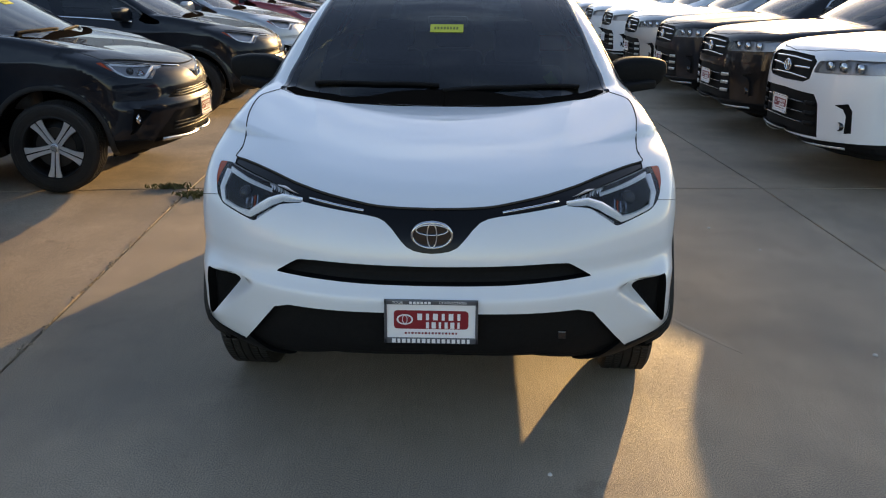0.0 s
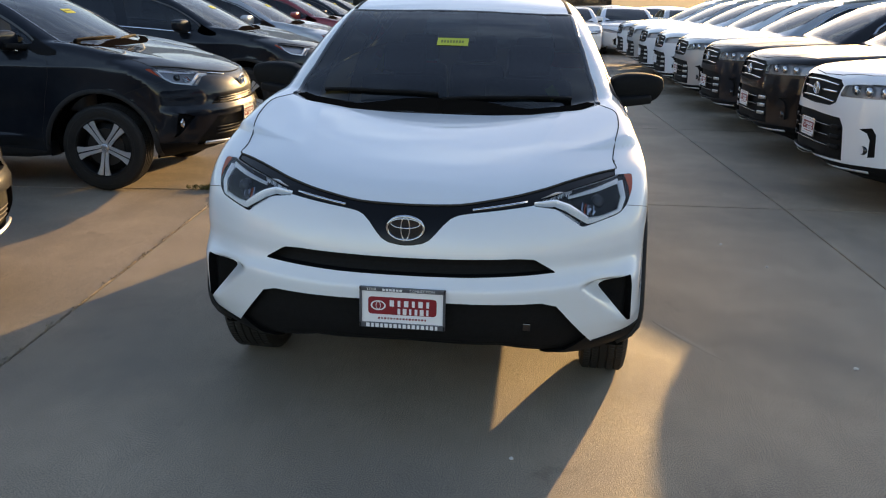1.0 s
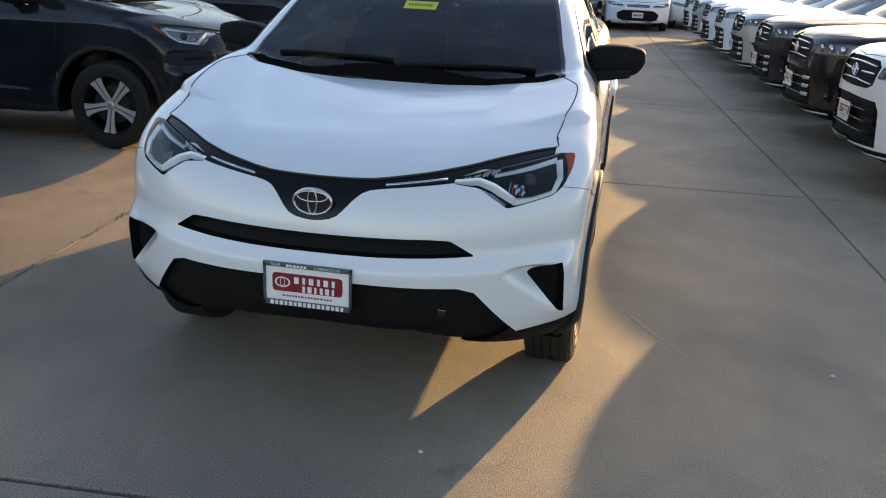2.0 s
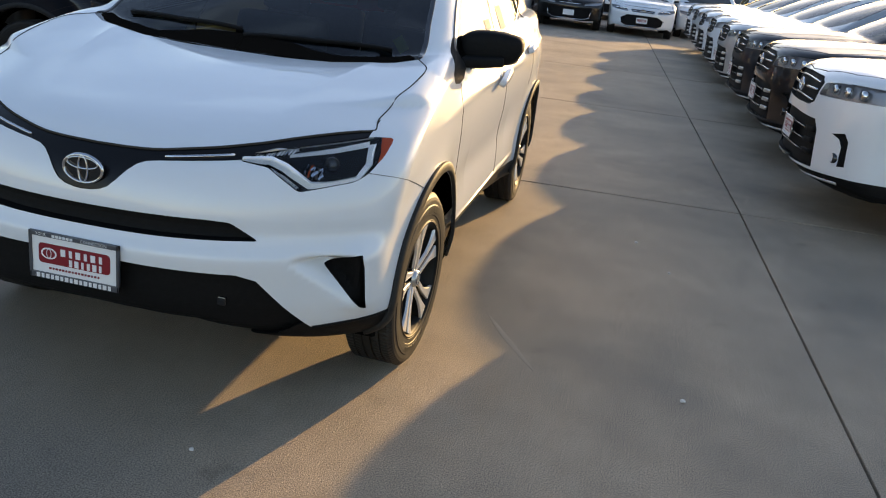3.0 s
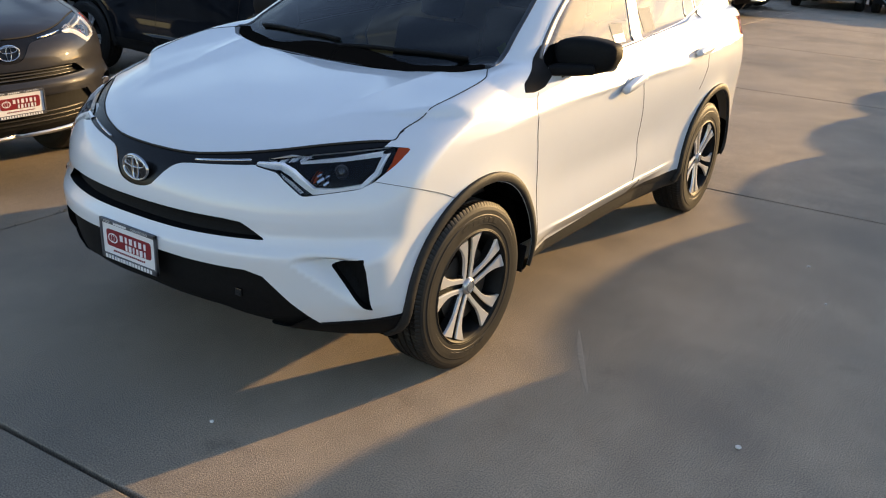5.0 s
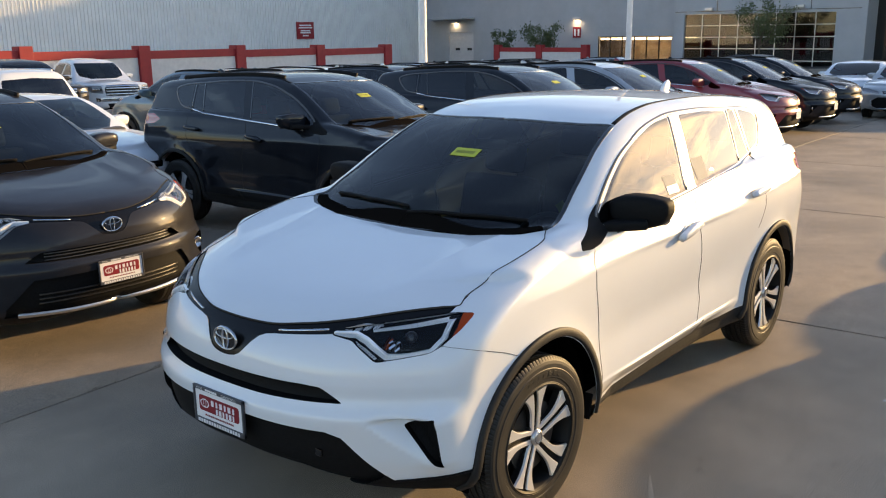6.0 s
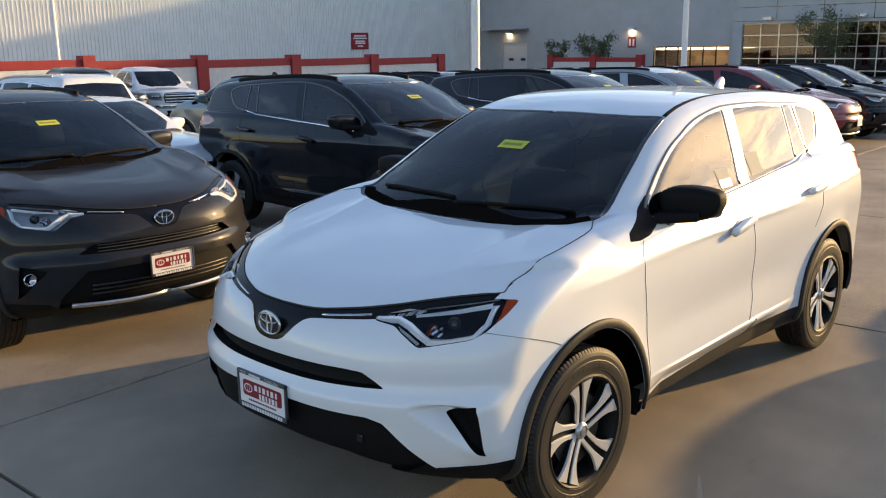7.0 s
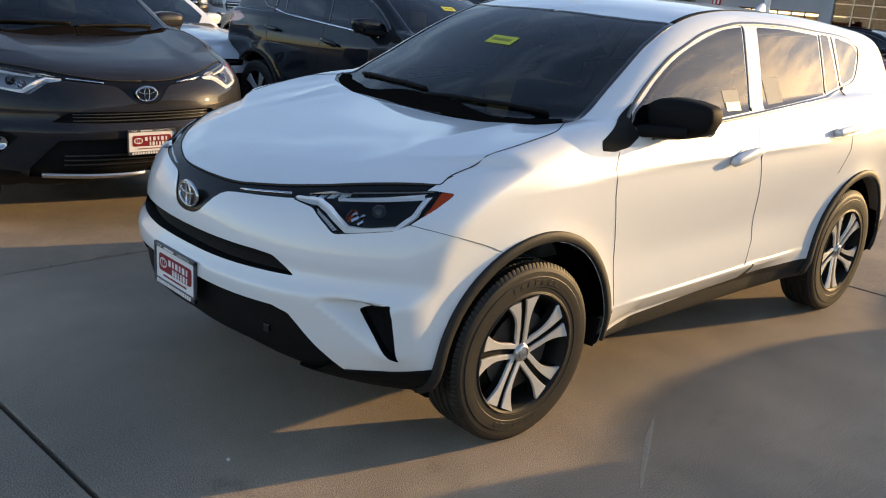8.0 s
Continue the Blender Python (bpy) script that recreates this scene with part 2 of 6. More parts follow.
def make_field(**changes):
    """The field of a car: below zero inside the body."""
    p = dict(nose=nose_lean, hood=hood_line, roof=roof_line, tail=tail_line, cabin=cabin_plan, bow=(0.03, 0.30, 2.6), hubs=(HUB_F, HUB_R), wide=0.0, shrink=1.0, base=0.275, scoop=1.0, crown=hood_crown, corner=0.03, chin=(0.09, 0.029, -0.006, -0.0325, -0.076))
    p.update(changes)

    def field(x, y, z):
        x = np.abs(x)
        nose = p["bow"][0] + p["bow"][1] * (x / 0.8) ** p["bow"][2] + p["nose"](z) * (1 + 0.25 * np.minimum(x, 0.8)) - y
        slant = z - 0.655 + (x - 0.6) * 0.96
        scoop = np.clip((0.650 - z) / 0.03, 0, 1) * np.clip(slant / 0.08, 0, 1) * np.clip((x - 0.5) / 0.16, 0, 1)
        depth = np.clip(0.312 + 0.24 * (x - 0.71) - 0.08 * (z - 0.55) - (nose + y), 0, 0.12)
        nose = nose + p["scoop"] * depth * scoop * scoop * (3 - 2 * scoop)
        corner = np.exp(-((x - 0.85) / 0.055) ** 2) * np.clip((z - 0.40) / 0.06, 0, 1) * np.clip((0.70 - z) / 0.07, 0, 1)
        nose = nose - p["corner"] * corner
        tail = y - (p["tail"](z) - 0.2 * (x / 0.85) ** 4)
        flare = sum(np.exp(-((np.hypot(y - h, z - HUB_Z) - 0.43) / 0.075) ** 2) for h in p["hubs"]) * 0.02
        doors = np.clip((y - 1.35) / 0.35, 0, 1) * np.clip((3.15 - y) / 0.4, 0, 1)
        hollow = doors * 0.013 * np.exp(-((z - 0.6 - 0.02 * y) / 0.11) ** 2)
        crease = 0.007 * np.exp(-np.abs(z - 0.955 - 0.025 * y) / 0.03) * np.clip((y - 0.7) / 0.6, 0, 1)
        lowside = np.clip((0.441 + 0.012 * (y - 1.5) - z) / 0.008, 0, 1)
        sill = doors * (0.007 * lowside - 0.78 * np.clip(0.437 - z, 0, 0.1))
        side = x - (sill + side_line(z) + p["wide"] + plan_line(y * p["shrink"]) + flare - hollow + crease)
        hood = z - (even(p["hood"], y) + even(p["crown"], y) * (x / 0.78) ** 2 + 0.004 * np.exp(-((x - 0.52) / 0.08) ** 2) * np.clip((y - 0.1) / 0.3, 0, 1) * np.clip((1.3 - y) / 0.3, 0, 1))
        hood = hood - 0.0035 * np.exp(-np.abs(x - 0.50 - 0.2 * (y - 0.8)) / 0.035) * np.clip((y - 0.6) / 0.3, 0, 1) * np.clip((1.2 - y) / 0.12, 0, 1)
        base = p["base"] - 0.045 * doors + np.clip((0.65 - y) / 0.35, 0, 1) * np.interp(x, (0.0, 0.35, 0.55, 0.7, 0.95), p["chin"]) - z
        low = smax(smax(smax(side, hood, 0.09), smax(nose, tail, 0.05), 0.07), base, 0.05)
        cabin_side = x - (0.893 + p["wide"] - 0.43 * np.maximum(z - 1.05, -0.2) - 0.10 * np.maximum(z - 1.05, 0) ** 2 + p["cabin"](y))
        pull = 0.08 * (x / 0.7) ** 2 * np.clip((2.3 - y) / 0.8, 0, 1)
        roof = z - (p["roof"](y - pull) - 0.035 * (x / 0.65) ** 2)
        cabin = smax(smax(cabin_side, roof * 0.85, 0.08), 1.0 - z, 0.02)
        cabin = smax(cabin, tail, 0.05)
        return smin(low, cabin, 0.016)
    return field


body_field = make_field(chin=(0.132, 0.118, 0.062, -0.02, -0.076))
sport_field = make_field(scoop=0.0)


def project(p, a, field=body_field):
    """Each point p is moved along its line from the inner point a to the field's zero."""
    near, far = np.zeros(len(p)), np.full(len(p), 1.6)
    d = p - a
    for _ in range(34):
        mid = (near + far) / 2
        q = a + d * mid[:, None]
        out = field(q[:, 0], q[:, 1], q[:, 2]) > 0
        far, near = np.where(out, mid, far), np.where(out, near, mid)
    return a + d * near[:, None]


def field_normals(p, field=body_field, h=0.004):
    n = np.empty_like(p)
    for i in range(3):
        e = np.zeros(3)
        e[i] = h
        a, b = p + e, p - e
        n[:, i] = field(*a.T) - field(*b.T)
    return n / np.maximum(np.linalg.norm(n, axis=1, keepdims=True), 1e-9)


# ---- mesh tools ----
def link_mesh(name, verts, faces, mat, parent=None, label="", normals=None, smooth=True):
    me = bpy.data.meshes.new(name)
    me.from_pydata([tuple(v) for v in verts], [], faces)
    me.materials.append(mat)
    me.polygons.foreach_set("use_smooth", [smooth] * len(me.polygons))
    me.update()
    if normals is not None:
        me.normals_split_custom_set_from_vertices([tuple(n) for n in normals])
    ob = new(name, me)
    ob.material_slots[0].link = "OBJECT"
    ob.material_slots[0].material = mat
    ob.parent = parent
    if label:
        ob["label"] = label
    return ob


def part(name, bm, mat, parent=None, label="", smooth=False):
    """Links a bmesh as one mesh object under a thing or a part."""
    me = bpy.data.meshes.new(name)
    bm.normal_update()
    bm.to_mesh(me)
    bm.free()
    me.materials.append(mat)
    me.polygons.foreach_set("use_smooth", [smooth] * len(me.polygons))
    ob = new(name, me)
    ob.material_slots[0].link = "OBJECT"
    ob.material_slots[0].material = mat
    ob.parent = parent
    if label:
        ob["label"] = label
    return ob


def box(bm, lo, hi, m=None, bevel=0.0):
    """Adds a box between two corners to the bmesh, with bevelled edges."""
    lo, hi = Vector(lo), Vector(hi)
    got = bmesh.ops.create_cube(bm, size=1.0, matrix=Matrix.Translation((lo + hi) / 2) @ Matrix.Diagonal((*(hi - lo), 1)))["verts"]
    if bevel:
        edges = list({e for v in got for e in v.link_edges})
        made = bmesh.ops.bevel(bm, geom=edges, offset=bevel, segments=2, affect="EDGES", profile=0.6)
        got = list({v for f in made["faces"] for v in f.verts} | {v for v in got if v.is_valid})
    if m is not None:
        bmesh.ops.transform(bm, matrix=m, verts=got)
    return got


def box_mesh(lo, hi, bevel=0.0, m=None):
    bm = bmesh.new()
    box(bm, lo, hi, m, bevel)
    return bm


def lathe(profile, steps=40, axis="x", closed=False):
    """Turns (along, radius) points about an axis; a bmesh."""
    bm = bmesh.new()
    rings = []
    for k in range(steps):
        a = 2 * math.pi * k / steps
        c, s = math.cos(a), math.sin(a)
        rings.append([bm.verts.new((u, r * c, r * s) if axis == "x" else (r * c, r * s, u)) for u, r in profile])
    n = len(profile)
    for k in range(steps):
        a, b = rings[k], rings[(k + 1) % steps]
        for i in range(n if closed else n - 1):
            j = (i + 1) % n
            bm.faces.new((a[i], a[j], b[j], b[i]))
    bmesh.ops.recalc_face_normals(bm, faces=bm.faces)
    return bm


def rounded(points, r=0.012, steps=3):
    """A closed outline with rounded corners."""
    out = []
    n = len(points)
    for i in range(n):
        p, a, b = (Vector(points[k % n]) for k in (i, i - 1, i + 1))
        u, v = a - p, b - p
        d = min(r, u.length * 0.45, v.length * 0.45)
        p0, p1 = p + u.normalized() * d, p + v.normalized() * d
        for k in range(steps + 1):
            s = k / steps
            out.append(tuple(p0 * (1 - s) ** 2 + p * 2 * s * (1 - s) + p1 * s * s))
    return out


def spline(pts, n=5):
    """More points along a smooth curve through the given ones."""
    p = [np.array(q, float) for q in pts]
    p = [2 * p[0] - p[1]] + p + [2 * p[-1] - p[-2]]
    out = []
    for a, b, c, d in zip(p, p[1:], p[2:], p[3:]):
        for k in range(n):
            t = k / n
            out.append(tuple(0.5 * (2 * b + (c - a) * t + (2 * a - 5 * b + 4 * c - d) * t * t + (3 * b - a - 3 * c + d) * t ** 3)))
    return out + [tuple(p[-2])]


def inside(poly, x, y):
    hit = False
    j = len(poly) - 1
    for i in range(len(poly)):
        (xi, yi), (xj, yj) = poly[i], poly[j]
        if (yi > y) != (yj > y) and x < (xj - xi) * (y - yi) / (yj - yi) + xi:
            hit = not hit
        j = i
    return hit


VIEWS = {"front": (0, 2), "side": (1, 2), "top": (0, 1)}


class Shell:
    """Half a car's outer skin (x >= 0), from which parts are cut by outlines."""

    def __init__(self, field, length=4.75, top=1.75, steps=(26, 150, 50), hubs=(HUB_F, HUB_R), wide=0.95):
        self.field = field
        nx, ny, nz = steps
        s = np.linspace(0, 1, ny + 1)
        ys = -0.1 + (length + 0.1) * (0.75 * s + 0.25 * s ** 2)
        xs, zs = np.linspace(0, wide, nx + 1), np.linspace(0.15, top, nz + 1)
        index, pts, quads = {}, [], []

        def node(i, j, k):
            if (i, j, k) not in index:
                index[i, j, k] = len(pts)
                pts.append((xs[i], ys[j], zs[k]))
            return index[i, j, k]
        for j in range(ny):
            for k in range(nz):
                quads.append((node(nx, j, k), node(nx, j + 1, k), node(nx, j + 1, k + 1), node(nx, j, k + 1)))
            for i in range(nx):
                quads.append((node(i, j, nz), node(i + 1, j, nz), node(i + 1, j + 1, nz), node(i, j + 1, nz)))
        for i in range(nx):
            for k in range(nz):
                quads.append((node(i, 0, k), node(i + 1, 0, k), node(i + 1, 0, k + 1), node(i, 0, k + 1)))
                quads.append((node(i + 1, ny, k), node(i, ny, k), node(i, ny, k + 1), node(i + 1, ny, k + 1)))
        p = np.array(pts)
        a = np.c_[p[:, 0] * 0.3, np.clip(p[:, 1], 0.9, length - 1.0), np.clip(p[:, 2], 0.5, 0.75)]
        p = project(p, a, field)
        p[np.array([q[0] for q in pts]) == 0, 0] = 0
        bm = self.bm = bmesh.new()
        vs = [bm.verts.new(v) for v in p]
        for q in quads:
            bm.faces.new([vs[i] for i in q])
        bm.normal_update()
        self.tag = bm.faces.layers.int.new("region")
        self.names = [""]

    def cut(self, view, outline, name, only=None, where=None):
        """Cuts the outline into the skin along a view and names the faces inside it."""
        bm, (u, v) = self.bm, VIEWS[view]
        lo = [min(p[k] for p in outline) for k in (0, 1)]
        hi = [max(p[k] for p in outline) for k in (0, 1)]
        drop = ({0, 1, 2} - {u, v}).pop()
        ids = None if only is None else [self.names.index(o) for o in only]

        def reach(f):
            cs = [(w.co[u], w.co[v]) for w in f.verts]
            return (min(c[0] for c in cs) <= hi[0] and max(c[0] for c in cs) >= lo[0] and min(c[1] for c in cs) <= hi[1] and max(c[1] for c in cs) >= lo[1])
        faces = [f for f in bm.faces if (ids is None or f[self.tag] in ids) and (where is None or where(f.calc_center_median(), f.normal)) and reach(f)]
        faces = set(faces)
        n = len(outline)
        for i in range(n):
            a, b = outline[i], outline[(i + 1) % n]
            d = (b[0] - a[0], b[1] - a[1])
            ln = math.hypot(*d)
            if ln < 1e-6:
                continue
            no = Vector((0, 0, 0))
            no[u], no[v] = -d[1] / ln, d[0] / ln
            co = Vector((0, 0, 0))
            co[u], co[v] = a
            x0, x1, y0, y1 = min(a[0], b[0]) - 1e-4, max(a[0], b[0]) + 1e-4, min(a[1], b[1]) - 1e-4, max(a[1], b[1]) + 1e-4
            near = []
            for f in faces:
                cs = [(w.co[u], w.co[v]) for w in f.verts]
                if max(c[0] for c in cs) < x0 or min(c[0] for c in cs) > x1 or max(c[1] for c in cs) < y0 or min(c[1] for c in cs) > y1:
                    continue
                near.append(f)
            if near:
                geom = list({w for f in near for w in f.verts}) + list({e for f in near for e in f.edges}) + near
                got = bmesh.ops.bisect_plane(bm, geom=geom, dist=1e-5, plane_co=co, plane_no=no)
                faces |= {g for g in got["geom"] if isinstance(g, bmesh.types.BMFace)}
                faces = {f for f in faces if f.is_valid}
        if name not in self.names:
            self.names.append(name)
        k = self.names.index(name)
        for f in faces:
            c = f.calc_center_median()
            if (ids is None or f[self.tag] in ids) and inside(outline, c[u], c[v]):
                f[self.tag] = k

    def take(self, name):
        """The vertices and faces of one region."""
        k = self.names.index(name) if name else 0
        seen, verts, faces = {}, [], []
        for f in self.bm.faces:
            if f[self.tag] == k:
                row = []
                for w in f.verts:
                    if w not in seen:
                        seen[w] = len(verts)
                        verts.append(w.co[:])
                    row.append(seen[w])
                faces.append(row)
        return np.array(verts) if verts else np.zeros((0, 3)), faces

    def emit(self, name, mats, parent, region=None, both="joined", label="", recess=None, offset=0.0):
        """Makes the region's part: joined across the middle, or one for each side. recess: sunk by that much with walls round it."""
        v, f = self.take(region if region is not None else name)
        if not f:
            return []
        nrm = field_normals(v, self.field)
        v = v + nrm * offset
        wall_from = len(f)
        if recess:
            count = {}
            for face in f:
                for a, b in zip(face, face[1:] + face[:1]):
                    count[frozenset((a, b))] = count.get(frozenset((a, b)), 0) + 1
            sunk = v + np.array(recess)
            rim = [(a, b) for face in f for a, b in zip(face, face[1:] + face[:1]) if count[frozenset((a, b))] == 1 and not (v[a][0] < 1e-4 and v[b][0] < 1e-4)]
            n = len(v)
            v = np.r_[sunk, v]
            f = f + [(a, b, b + n, a + n) for a, b in rim]
            nrm = None
        sides = []
        m = v * np.array([-1, 1, 1])
        flipped = [list(reversed(q)) for q in f]
        if both == "joined":
            key, ids, vv = {}, [], list(v)
            for i, w in enumerate(m):
                if abs(w[0]) < 1e-5:
                    ids.append(i)
                else:
                    ids.append(len(vv))
                    vv.append(w)
            ff = f + [[ids[i] for i in q] for q in flipped]
            vv = np.array(vv)
            sides.append((vv, ff))
        else:
            sides = [(v, f), (m, flipped)]
        made = []
        for vv, ff in sides:
            made.append(link_mesh(name, vv, ff, mats, parent, label, None if nrm is None else field_normals(vv, self.field), smooth=nrm is not None))
        return made


def on_skin(pts, view, field):
    """Places outline points of a view on the skin; also the normals there."""
    p = np.array(pts, float)
    one = np.ones(len(p))
    if view == "front":
        a, b = np.c_[p[:, 0], one * 1.0, p[:, 1]], np.c_[p[:, 0], -0.3 * one, p[:, 1]]
    elif view == "rear":
        a, b = np.c_[p[:, 0], one * 3.6, p[:, 1]], np.c_[p[:, 0], 5.2 * one, p[:, 1]]
    elif view == "side":
        a, b = np.c_[0.2 * one, p[:, 0], p[:, 1]], np.c_[1.3 * one, p[:, 0], p[:, 1]]
    else:
        a, b = np.c_[p[:, 0], p[:, 1], one * 0.8], np.c_[p[:, 0], p[:, 1], one * 1.9]
    q = project(b, a, field)
    return q, field_normals(q, field)


def dense(pts, step=0.03, closed=False):
    out = []
    pts = list(pts) + ([pts[0]] if closed else [])
    for a, b in zip(pts, pts[1:]):
        n = max(1, int(math.dist(a, b) / step))
        out += [tuple(np.array(a) + (np.array(b) - np.array(a)) * k / n) for k in range(n)]
    if not closed:
        out.append(pts[-1])
    return out


def ribbon(name, pts, view, field, width, mat, parent, lift=0.001, thick=0.004, closed=False, label="", mirror=True, shift=None, step=0.03):
    """A strip laid along a line on the skin, one object for each side of the car."""
    q, n = on_skin(dense(pts, step, closed), view, field)
    if shift is not None:
        q = q + np.array(shift)
    t = np.roll(q, -1, 0) - np.roll(q, 1, 0)
    if not closed:
        t[0], t[-1] = q[1] - q[0], q[-1] - q[-2]
    t /= np.maximum(np.linalg.norm(t, axis=1, keepdims=True), 1e-9)
    b = np.cross(n, t)
    w = np.array(width if np.ndim(width) else [width] * len(q))
    if len(w) != len(q):
        w = np.interp(np.linspace(0, 1, len(q)), np.linspace(0, 1, len(w)), w)
    w = w[:, None] / 2
    top = lift + thick
    rows = [q + b * w + n * (lift - 0.006), q + b * w + n * (top - thick * 0.3), q + b * w * 0.8 + n * top, q - b * w * 0.8 + n * top, q - b * w + n * (top - thick * 0.3), q - b * w + n * (lift - 0.006)]
    v = np.concatenate(rows)
    c, k = len(q), len(rows)
    f = []
    for i in range(c if closed else c - 1):
        j = (i + 1) % c
        for r in range(k - 1):
            f.append((r * c + i, r * c + j, (r + 1) * c + j, (r + 1) * c + i))
    if not closed:
        f += [tuple(r * c for r in range(k)), tuple(r * c + c - 1 for r in reversed(range(k)))]
    made = [link_mesh(name, v, f, mat, parent, label)]
    if mirror:
        made.append(link_mesh(name, v * np.array([-1, 1, 1]), [tuple(reversed(q)) for q in f], mat, parent, label))
    return made


def bars(parent, name, mat, rows, y, label=""):
    """Small raised bars in the xz plane: (x, z, width, height)."""
    for x, z, w, h in rows:
        part(name, box_mesh((x - w / 2, y - 0.0015, z - h / 2), (x + w / 2, y + 0.001, z + h / 2)), mat, parent, label)


# ---- cars ----
def arc(cy, cz, r, a0, a1, n=24):
    return [(cy + r * math.cos(radians(a0 + (a1 - a0) * k / n)), cz + r * math.sin(radians(a0 + (a1 - a0) * k / n))) for k in range(n + 1)]


def disc(cy, cz, r, n=40):
    return arc(cy, cz, r, 0, 360 - 360 / n, n - 1)


def build_tyre(parent, radius=0.352, rim=0.231, width=0.205, marks=True):
    h = width / 2
    side = [(-h * 0.62, rim - 0.01), (-h * 0.9, rim + 0.003), (-h * 0.97, rim + 0.010), (-h * 0.955, rim + 0.014), (-h * 0.965, rim + 0.03), (-h * 0.985, rim + 0.032), (-h, rim + 0.055), (-h, radius - 0.05), (-h * 0.975, radius - 0.047), (-h * 0.965, radius - 0.03), (-h * 0.93, radius - 0.018)]
    tread = []
    for k in range(5):
        a = -h * 0.82 + k * h * 0.335
        tread += [(a, radius - 0.002), (a + h * 0.26, radius), (a + h * 0.275, radius - 0.008), (a + h * 0.31, radius - 0.008)]
    prof = side + tread[:-2] + [(-u, r) for u, r in reversed(side)]
    bm = lathe(prof, 324)
    # cross grooves at the shoulders: every third segment of the shoulder ring is sunk
    for v in bm.verts:
        r = math.hypot(v.co.y, v.co.z)
        k = round(math.atan2(v.co.z, v.co.y) / (2 * math.pi / 324)) % 3
        if r > radius - 0.003 and k == 0 and abs(v.co.x) > h * 0.3:
            v.co.y, v.co.z = v.co.y * (radius - 0.004) / r, v.co.z * (radius - 0.004) / r
    tyre = part("tyre", bm, RUBBER, parent, "black rubber tyre with grooved tread", smooth=False)
    for start in (58, 238) if marks else ():                        # raised marks on the sidewall, as plain blocks
        for k in range(7):
            a0 = radians(start + 7.2 * k)
            mark = bmesh.new()
            rows = [[mark.verts.new((x, r * math.cos(a0 + d), r * math.sin(a0 + d))) for x, r in ((h * 0.99, rim + 0.042), (h * 1.012, rim + 0.043), (h * 1.012, rim + 0.062), (h * 0.99, rim + 0.063))] for d in (0.0, 0.03, 0.06, 0.085)]
            for a, b in zip(rows, rows[1:]):
                for i in range(3):
                    mark.faces.new((a[i], a[i + 1], b[i + 1], b[i]))
            bmesh.ops.recalc_face_normals(mark, faces=mark.faces)
            part("sidewall_mark", mark, RUBBER, tyre)
    return tyre


def build_spoke(arm, side, outer=0.228, inner=0.03, edge=(0.011, 0.021), flare=(0.024, 0.040, 0.086), x0=0.072, x1=0.093, sweep=0.0, deep=0.009):
    """One flat-faced spoke beside an arm's middle line; the wheel's face looks to +x."""
    bm = bmesh.new()
    rows = []
    for k in range(11):
        s = k / 10
        r, a = inner + (outer - inner) * s, arm + sweep * s * s
        x = x0 + (x1 - x0) * s
        rad, tan = Vector((0, -math.sin(a), math.cos(a))), Vector((0, math.cos(a), math.sin(a)))
        near = edge[0] + (edge[1] - edge[0]) * s
        wide = flare[0] + (flare[1] - flare[0]) * s + max(0.0, s - 0.45) ** 2 / 0.3025 * (flare[2] - flare[1])
        c = rad * r + Vector((x, 0, 0))
        rows.append([bm.verts.new(c + tan * side * w + Vector((d, 0, 0))) for w, d in ((near, -deep), (near, -0.003), (near + 0.002, 0), (wide - 0.002, 0), (wide, -0.003), (wide + 0.002, -deep))])
    for a, b in zip(rows, rows[1:]):
        for i in range(5):
            bm.faces.new((a[i], a[i + 1], b[i + 1], b[i]))
    bm.faces.new(rows[0])
    bm.faces.new(list(reversed(rows[-1])))
    bmesh.ops.recalc_face_normals(bm, faces=bm.faces)
    return bm


TWIN = dict(outer=0.218, inner=0.026, edge=(0.010, 0.015), flare=(0.029, 0.038, 0.082))     # the white SUV's paired spokes


